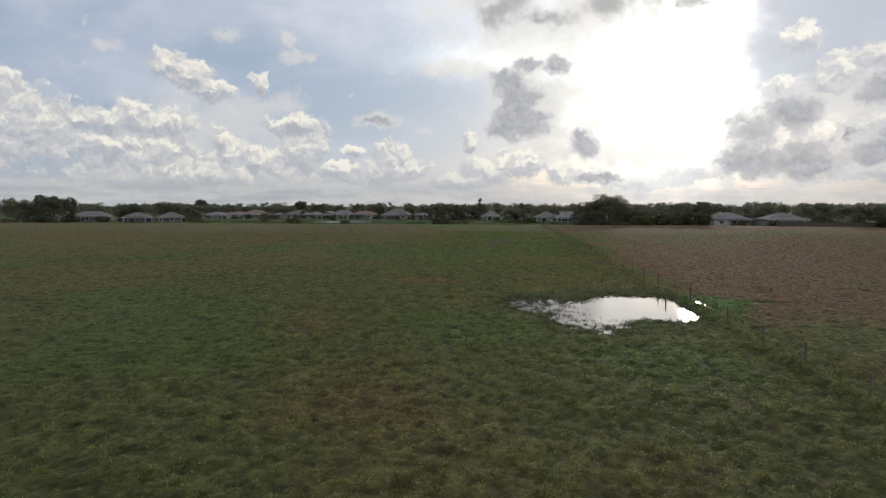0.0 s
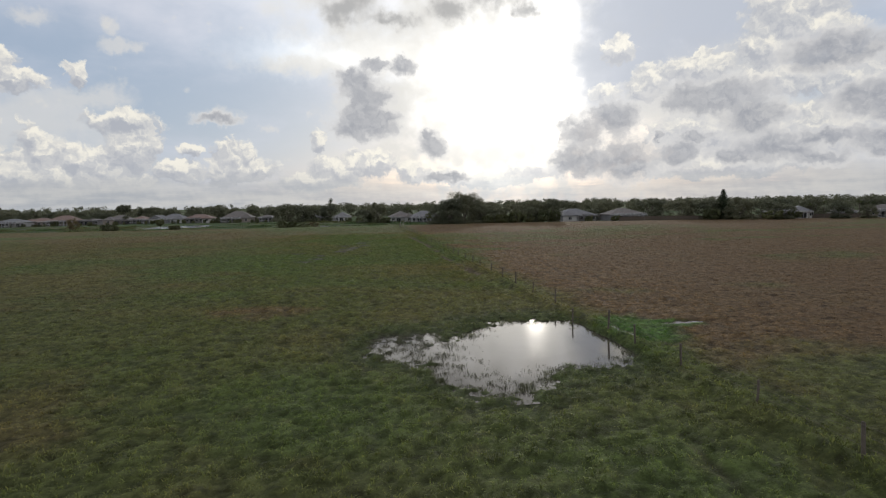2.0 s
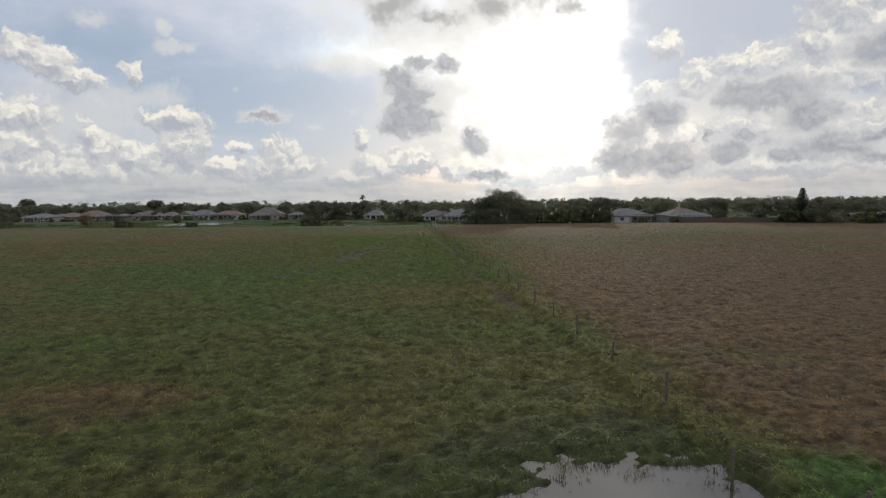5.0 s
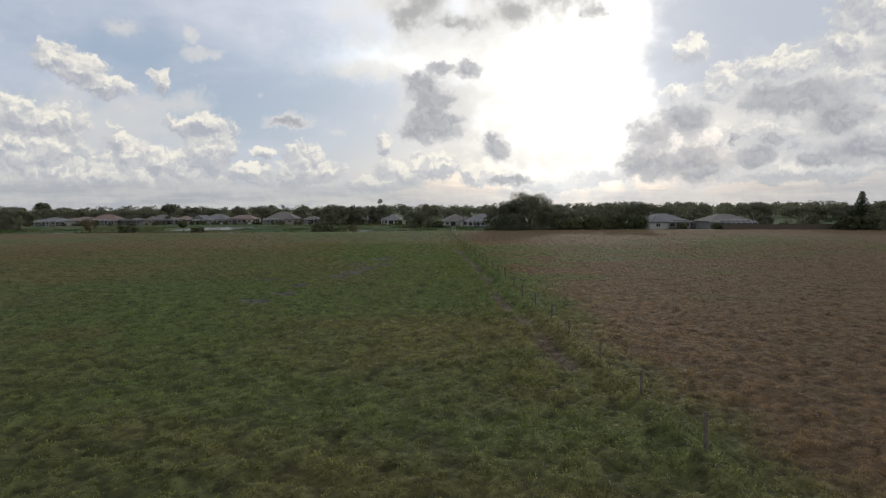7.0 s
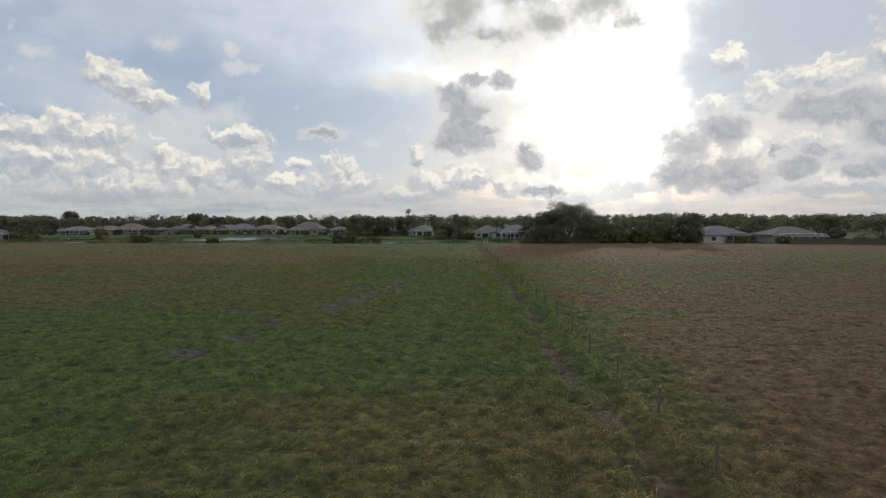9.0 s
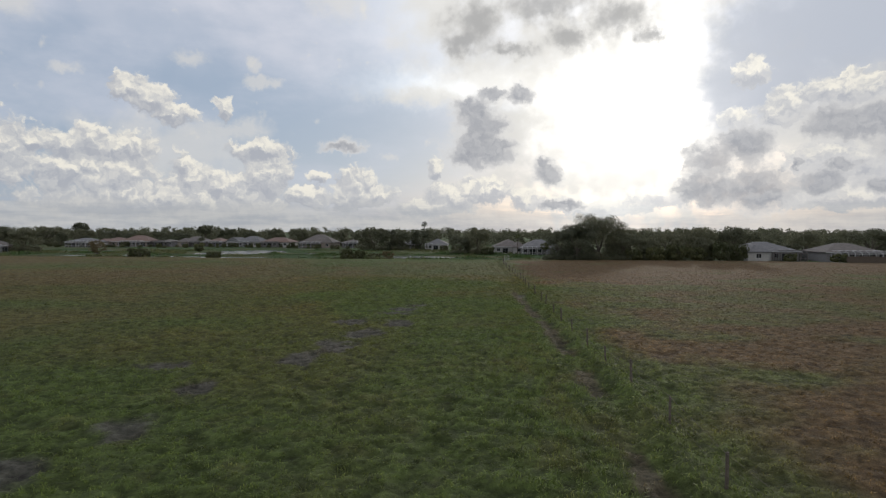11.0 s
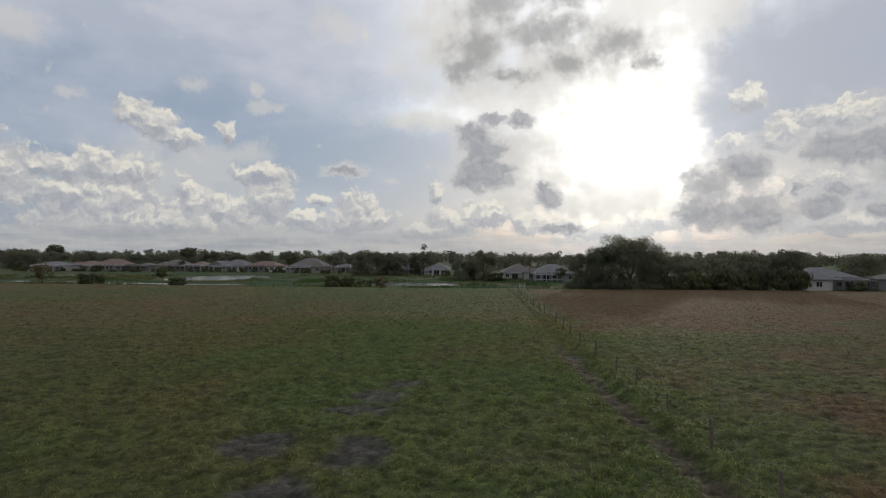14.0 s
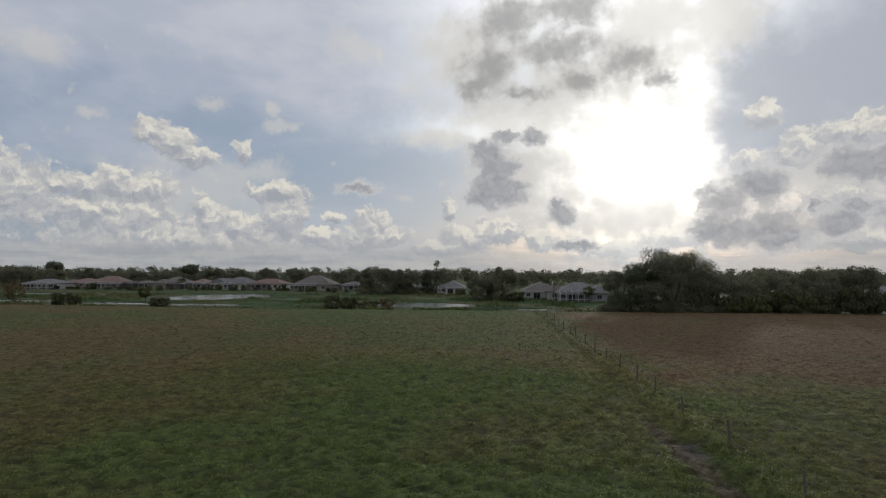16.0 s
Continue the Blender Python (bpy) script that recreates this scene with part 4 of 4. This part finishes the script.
    for x, y, s, sz in ((-68.4, 256.5, 0.86, 0.8), (-27.2, 252, 0.72, 1.14), (-23.6, 252.5, 0.66, 1.0), (-19.4, 253, 0.8, 0.72), (63, 241.5, 1.1, 1.5), (68, 241, 0.9, 1.2), (74, 240.5, 0.9, 1.7),
                        (58, 243, 1.0, 1.3), (52, 242, 0.9, 1.1), (79, 241.5, 0.9, 1.5), (152.6, 213, 1.3, 1.2), (160, 212, 1.0, 1.0), (134, 222, 1.2, 1.4), (104, 240, 0.7, 0.8), (96, 248, 0.6, 0.8),
                        (3, 330, 0.8, 0.8), (-3, 343, 0.7, 0.8), (15, 299, 0.9, 1.0), (-205, 286, 1.2, 1.1), (-190, 288, 1.0, 1.0), (-165, 372, 0.8, 1.0), (-110, 376, 0.6, 0.8), (-80, 372, 0.6, 0.9), (128, 243, 0.6, 0.8)):
        stand_copy(bush, x, y, x * 3.1, s, sz)
    g = random.Random(19)
    for k in range(46):
        x = -205 + k * 4.6 + g.uniform(-2, 2)
        if -46 < x < 0:
            continue
        y = 372 - 22 * smooth(np.array(x), -90, -20) * 1.0 + g.uniform(-6, 2)
        stand_copy(bush, x, float(y), g.uniform(0, 6), g.uniform(0.25, 0.6), g.uniform(0.35, 0.9))
    for k in range(16):
        stand_copy(oaks[k % 4], -210 + k * 11 + g.uniform(-4, 4), g.uniform(392, 404), g.uniform(0, 6), g.uniform(0.4, 0.75), g.uniform(0.5, 0.85))
    dry = broad_tree("bush", 2.9, 3.4, 0.05, 1300, 0.16, 43, RUST_LEAF, "thin brownish bush at the edge of the lake", "bush", 0.06)
    stand(dry, -15.3, 252.5, 0)
    young = broad_tree("young_tree", 5.2, 3.6, 2.0, 1200, 0.18, 45, SHRUB, "small young tree with a bare stem in the marsh", trunk_r=0.10)
    stand(young, -75.3, 262, 0)
    thin = broad_tree("young_tree", 6.1, 5.6, 1.2, 1500, 0.18, 46, RUST_LEAF, "thin airy tree at the edge of the marsh", trunk_r=0.10)
    stand(thin, -105.5, 258, 0)
    stand_copy(young, 35.5, 297, 1.0, 1.0, 0.95)


build_trees()


def build_woods():
    """Far belt of trees behind the houses."""
    r = np.random.default_rng(88)
    n = 640
    x, y = r.uniform(-460, 470, n), r.uniform(0, 1, n)
    y = 436 + 110 * y - 80 * smooth(x, 60, 130)
    h = r.uniform(9.2, 12.8, n)
    cs, rs = [], []
    for i in range(n):
        for k in range(6):
            rad = r.uniform(1.5, 3.0)
            cs.append((x[i] + r.normal(0, 2.8), y[i] + r.normal(0, 2.0), max(h[i] - rad - abs(r.normal(0, 3.0)), 1.0) - 1.3))
            rs.append(rad)
    verts, faces = leaf_cloud(np.array(cs), np.array(rs), 240000, 0.42, 89)
    tagged(new("far_woods", fast_mesh("far_woods", verts, faces, OAK)), "long low belt of dark trees behind the houses", "woods", kind="stuff")


build_woods()


# ---------------------------------------------------------------- houses
def window_part(parent, x, z, w, h, y, frame_mat):
    """A window standing in the wall whose face is at y, looking towards -y."""
    bm = bmesh.new()
    for x0, x1, z0, z1 in ((x - w / 2, x + w / 2, z + h - 0.08, z + h), (x - w / 2, x + w / 2, z, z + 0.08), (x - w / 2, x - w / 2 + 0.08, z + 0.08, z + h - 0.08),
                           (x + w / 2 - 0.08, x + w / 2, z + 0.08, z + h - 0.08), (x - 0.03, x + 0.03, z + 0.08, z + h - 0.08)):
        add_box(bm, x0, x1, y - 0.05, y + 0.1, z0, z1)
    win = part("window", bm, frame_mat, parent)
    bm = bmesh.new()
    add_box(bm, x - w / 2 + 0.08, x + w / 2 - 0.08, y - 0.01, y + 0.02, z + 0.08, z + h - 0.08)
    part("pane", bm, GLASS, win)


def hip_roof(bm, x0, x1, y0, y1, z, rise, gable=False):
    over = 0.5
    x0, x1, y0, y1 = x0 - over, x1 + over, y0 - over, y1 + over
    run = 0.0 if gable else min((x1 - x0), (y1 - y0)) / 2 * 0.95
    if x1 - x0 >= y1 - y0:
        a, b = Vector((x0 + run, (y0 + y1) / 2, z + rise)), Vector((x1 - run, (y0 + y1) / 2, z + rise))
    else:
        a, b = Vector(((x0 + x1) / 2, y0 + run, z + rise)), Vector(((x0 + x1) / 2, y1 - run, z + rise))
    c = [bm.verts.new(v) for v in ((x0, y0, z), (x1, y0, z), (x1, y1, z), (x0, y1, z))]
    d = [bm.verts.new(v) for v in ((x0, y0, z - 0.2), (x1, y0, z - 0.2), (x1, y1, z - 0.2), (x0, y1, z - 0.2))]
    p, q = bm.verts.new(a), bm.verts.new(b)
    if x1 - x0 >= y1 - y0:
        tops = ((c[0], c[1], q, p), (c[1], c[2], q), (c[2], c[3], p, q), (c[3], c[0], p))
    else:
        tops = ((c[1], c[2], q, p), (c[2], c[3], q), (c[3], c[0], p, q), (c[0], c[1], p))
    for f in tops:
        bm.faces.new(f)
    for i in range(4):
        j = (i + 1) % 4
        bm.faces.new((d[i], d[j], c[j], c[i]))
    bm.faces.new(d[::-1])


def screen_cage(parent, x0, x1, y0, y1, h, mat):
    """A pool cage: bars with screen stretched over them."""
    bm = bmesh.new()
    n = max(2, round((x1 - x0) / 1.9))
    rise, b = 0.7, 0.055
    for i in range(n + 1):
        x = x0 + (x1 - x0) * i / n
        add_box(bm, x - b, x + b, y0 - b, y0 + b, 0, h)
        add_bar(bm, (x, y0, h), (x, y0 + (y1 - y0) * 0.35, h + rise), b, b, 4)
        add_bar(bm, (x, y0 + (y1 - y0) * 0.35, h + rise), (x, y1, h + rise), b, b, 4)
    for z in (0.06, 0.9, h - 0.06):
        add_box(bm, x0, x1, y0 - b * 0.9, y0 + b * 0.9, z - b, z + b)
    for x in (x0, x1):
        for k in range(1, 4):
            y = y0 + (y1 - y0) * k / 3
            add_box(bm, x - b, x + b, y - b, y + b, 0, h)
        for z in (0.06, 0.9, h):
            add_box(bm, x - b * 0.9, x + b * 0.9, y0, y1, z - b, z + b)
    add_box(bm, x0, x1, y0 + (y1 - y0) * 0.35 - b, y0 + (y1 - y0) * 0.35 + b, h + rise - b, h + rise + b)
    cage = part("pool_cage", bm, mat, parent, "pool cage of slim metal bars and insect screen")
    bm = bmesh.new()
    ym = y0 + (y1 - y0) * 0.35
    sheets = [((x0, y0, 0), (x1, y0, 0), (x1, y0, h), (x0, y0, h)), ((x0, y0, h), (x1, y0, h), (x1, ym, h + rise), (x0, ym, h + rise)),
              ((x0, ym, h + rise), (x1, ym, h + rise), (x1, y1, h + rise), (x0, y1, h + rise))]
    sheets += [((x, y0, 0), (x, y1, 0), (x, y1, h), (x, y0, h)) for x in (x0, x1)]
    for s in sheets:
        bm.faces.new([bm.verts.new(v) for v in s])
    part("screen", bm, SCREEN, cage)


def house(x, y, w, ridge_h, roof, wall, cage=None, turn=0.0, depth=11.0, wing=0.0, gable=False, dark_cage=False, label=""):
    """A single-storey house whose garden side looks towards -y; w: width over the roof. cage: the stretch of the front with a pool cage."""
    names = ("grey-shingled", "red-brown tiled", "brown-shingled")
    ob = thing("house", label or f"low single-storey house with a {names[roof]} hip roof", "house", "houses behind the pasture",
               Matrix.Translation((x, y, ground_z(x, y) - 0.05)) @ Matrix.Rotation(turn, 4, "Z"))
    hw, eave = w / 2 - 0.5, 2.75
    rise = max(ridge_h - eave, 0.9)
    bm = bmesh.new()
    add_box(bm, -hw, hw, 0, depth, 0, eave)
    part("wall", bm, STUCCO[wall], ob)
    bm = bmesh.new()
    hip_roof(bm, -hw, hw, 0, depth, eave, rise, gable)
    part("roof", bm, ROOFS[roof], ob)
    if wing:
        sx = hw if wing > 0 else -hw
        x0, x1 = sorted((sx, sx - wing))
        bm = bmesh.new()
        add_box(bm, x0, x1, -3.2, -0.003, 0, eave - 0.05)
        part("wing", bm, STUCCO[wall], ob)
        bm = bmesh.new()
        hip_roof(bm, x0, x1, -3.2, 5.0, eave - 0.02, rise * 0.72)
        part("wing_roof", bm, ROOFS[roof], ob)
        window_part(ob, (x0 + x1) / 2, 0.9, 1.5, 1.3, -3.2, FRAME_W)
    bm = bmesh.new()
    add_box(bm, -hw - 0.53, hw + 0.53, -0.56, -0.505, eave - 0.22, eave + 0.02)
    part("fascia", bm, FRAME_W, ob)
    free = [k * 2.6 - hw + 1.6 for k in range(int((2 * hw - 1.4) / 2.6) + 1)]
    for k, px in enumerate(free):
        if wing and (px > hw - wing - 0.6 if wing > 0 else px < -hw - wing + 0.6):
            continue
        if k % 3 == 1:
            window_part(ob, px, 0.12, 2.2, 2.1, 0.0, FRAME_W)
        else:
            window_part(ob, px, 0.95, 1.3, 1.2, 0.0, FRAME_W)
    if cage:
        screen_cage(ob, cage[0], cage[1], -5.0, -0.62, 2.5, FRAME_B if dark_cage else FRAME_W)
    return ob


def build_houses():
    house(-188.7, 372, 15.6, 4.6, 0, 0, (-4, 6.5), depth=12)
    house(-180.0, 386, 14.0, 4.8, 1, 1, None, wing=-5.0)
    house(-166.8, 384, 16.4, 5.8, 1, 1, (-6, 5))
    house(-154.6, 388, 10.5, 3.9, 2, 2, (-4, 4), dark_cage=True)
    house(-139.2, 391, 14.7, 5.5, 2, 1, (0, 6), dark_cage=True, wing=-5.5)
    house(-128.6, 395, 9.5, 4.6, 1, 2, (-4, 4))
    house(-119.5, 396, 9.0, 5.0, 0, 0, None, gable=True, depth=14)
    house(-108.3, 391, 15.0, 5.7, 0, 0, (-7, -2), wing=5.5)
    house(-92.0, 385, 16.7, 5.0, 1, 0, (-7, 2.2), dark_cage=True, wing=5.0)
    house(-68.4, 376, 18.1, 6.7, 2, 1, (-8, 2.4), depth=14, wing=5.5)
    house(-52.3, 381, 10.0, 4.2, 2, 2, (-2, 4))
    house(-20.0, 358, 11.0, 4.4, 0, 2, (-3, 3))
    house(-6.6, 351, 10.5, 5.3, 0, 0, (-5, -2))
    house(23.6, 311, 12.5, 5.6, 2, 0, None, depth=13, wing=4.5)
    house(34.6, 304, 15.0, 5.7, 0, 2, (-6.8, 1.8), depth=12, wing=4.6)
    house(94.2, 255, 16.8, 5.4, 0, 0, (0, 7.4), depth=13, dark_cage=True, wing=-6.0)
    house(113.6, 249, 16.0, 5.2, 2, 2, (-6.5, 6.0), depth=12)
    house(164.0, 224, 10.5, 4.2, 0, 0, (-4, 4), turn=-0.5)
    house(169.0, 219, 8.0, 4.8, 0, 0, None, turn=-0.5)
    house(188.0, 219, 8.5, 4.8, 2, 2, None, turn=-0.5)
    house(199.5, 208, 19.5, 4.8, 2, 1, (-6, 6), turn=-0.6)
    house(-222.4, 302, 19.0, 5.6, 0, 2, (-6, 3), turn=0.5)
    house(-232.5, 306, 8.0, 5.0, 1, 0, None, turn=0.5)
    house(-207, 318, 9.0, 4.8, 1, 1, None, turn=0.5)
    house(-184.9, 285, 14.3, 5.2, 2, 2, (-5, 3), turn=0.5, dark_cage=True)
    house(-173.0, 296, 13.8, 5.3, 2, 1, (-4, 5), turn=0.5)


build_houses()


# ---------------------------------------------------------------- fences
def post_mesh(tall, r, seed):
    rr = random.Random(seed)
    bm = bmesh.new()
    rings, sides = [], 8
    for k, z in enumerate((-0.4, 0.1, tall * 0.5, tall - 0.04, tall)):
        rad = r * (1.05 if k < 2 else 1.0) * (0.75 if k == 4 else 1) * rr.uniform(0.93, 1.05)
        ox, oy = rr.uniform(-0.012, 0.012), rr.uniform(-0.012, 0.012)
        rings.append([bm.verts.new((ox + math.cos(i * 0.7854) * rad * rr.uniform(0.93, 1.07), oy + math.sin(i * 0.7854) * rad, z)) for i in range(sides)])
    for a, b in zip(rings, rings[1:]):
        for i in range(sides):
            j = (i + 1) % sides
            bm.faces.new((a[i], a[j], b[j], b[i]))
    bm.faces.new(rings[-1])
    me = bpy.data.meshes.new("post")
    bm.to_mesh(me)
    bm.free()
    me.materials.append(POST)
    return me


def strand(fence, points, z_up, r=0.004):
    bm = bmesh.new()
    for (xa, ya, za), (xb, yb, zb) in zip(points, points[1:]):
        add_bar(bm, (xa, ya, za + z_up), (xb, yb, zb + z_up), r, r, 4)
    part("wire", bm, WIRE, fence, "thin rusty wire")


def build_fence():
    fence = thing("fence", "old wire fence on weathered wooden posts across the pasture", "fence")
    kinds = [post_mesh(1.16, 0.052, 1), post_mesh(1.08, 0.046, 2), post_mesh(1.22, 0.058, 3), post_mesh(1.02, 0.048, 4)]
    r = random.Random(9)
    ys = [20.6, 25.7, 30.8, 35.3, 40.6, 45.0, 48.7, 52.2, 58.0, 63.4, 68.6, 73.9, 79.2, 84.6, 89.5, 95.0, 99.8, 105.2, 110.4, 115.5, 120.5, 125.6, 130.5, 135.9, 140.8, 145.7, 151.5, 156.9, 161.8, 166.5, 171.6]
    while ys[-1] < 232:
        ys.append(ys[-1] + r.uniform(4.9, 5.5))
    line = []
    for i, y in enumerate(ys):
        x = FENCE_X + r.uniform(-0.12, 0.12) - (0.7 if 51 < y < 54 else 0) + (0.9 if y > 215 else 0) * (y - 215) / 20
        z = ground_z(x, y)
        ob = new("post", kinds[i % 4])
        ob.parent = fence
        ob.matrix_basis = pose(x, y, z - 0.06, r.uniform(-3, 3), r.uniform(-4, 4), r.uniform(0, 360))
        line.append((x - 0.07, y, z))
    for up in (0.45, 0.78, 1.08):
        strand(fence, line, up)
    # pale gate posts at the far end
    x, y = line[-1][0] + 0.2, line[-1][1] + 2.0
    gate = thing("gate", "small pale wooden gate at the far end of the fence", "gate")
    z0 = ground_z(x, y)
    for dx in (0.4, 1.5):
        bm = bmesh.new()
        add_box(bm, x + dx - 0.06, x + dx + 0.06, y - 0.06, y + 0.06, z0 - 0.3, z0 + 1.3, 0.012)
        part("gate_post", bm, PALE, gate)
    for z in (0.3, 0.6, 0.9, 1.18):
        bm = bmesh.new()
        add_box(bm, x + 0.36, x + 1.54, y - 0.085, y - 0.062, z0 + z - 0.03, z0 + z + 0.03)
        part("rail", bm, PALE, gate)
    # cross fence along the far edge of the pasture
    cross = thing("fence", "thin wire fence on low posts along the wet ground", "fence")
    line = []
    for i in range(34):
        x = 12 - i * 5.0
        y = float(edge_y(np.array([x]))[0]) + 1.0
        z = ground_z(x, y)
        ob = new("post", kinds[i % 4])
        ob.parent = cross
        ob.matrix_basis = pose(x, y, z - 0.1, r.uniform(-3, 3), r.uniform(-3, 3), r.uniform(0, 360))
        line.append((x, y - 0.07, z))
    for up in (0.5, 1.0):
        strand(cross, line, up, 0.006)


def build_board_fence():
    """Dark boards before the gardens on the brown side."""
    fence = thing("board_fence", "dark weathered board fence along the edge of the brown field", "fence")
    meshes = []
    for k in range(3):
        bm = bmesh.new()
        add_box(bm, -1.19, 1.19, -0.02, 0.02, 0, 1.55 + 0.08 * k, 0.008)
        for i in range(-7, 8):
            add_box(bm, i * 0.16 - 0.07, i * 0.16 + 0.07, -0.045, -0.021, 0.03, 1.6 + 0.08 * k)
        me = bpy.data.meshes.new("panel")
        bm.to_mesh(me)
        bm.free()
        me.materials.append(BOARD)
        meshes.append(me)
    x, k = 104.0, 0
    while x < 222:
        y0, y1 = (float(edge_y(np.array([v]))[0]) + 3 for v in (x, x + 2.4))
        ob = new("panel", meshes[k % 3])
        ob.parent = fence
        ob.matrix_basis = Matrix.Translation((x + 1.2, (y0 + y1) / 2, ground_z(x + 1.2, (y0 + y1) / 2) - 0.05)) @ Matrix.Rotation(math.atan2(y1 - y0, 2.4), 4, "Z")
        x, k = x + 2.4 * 0.98, k + 1


build_fence()
build_board_fence()
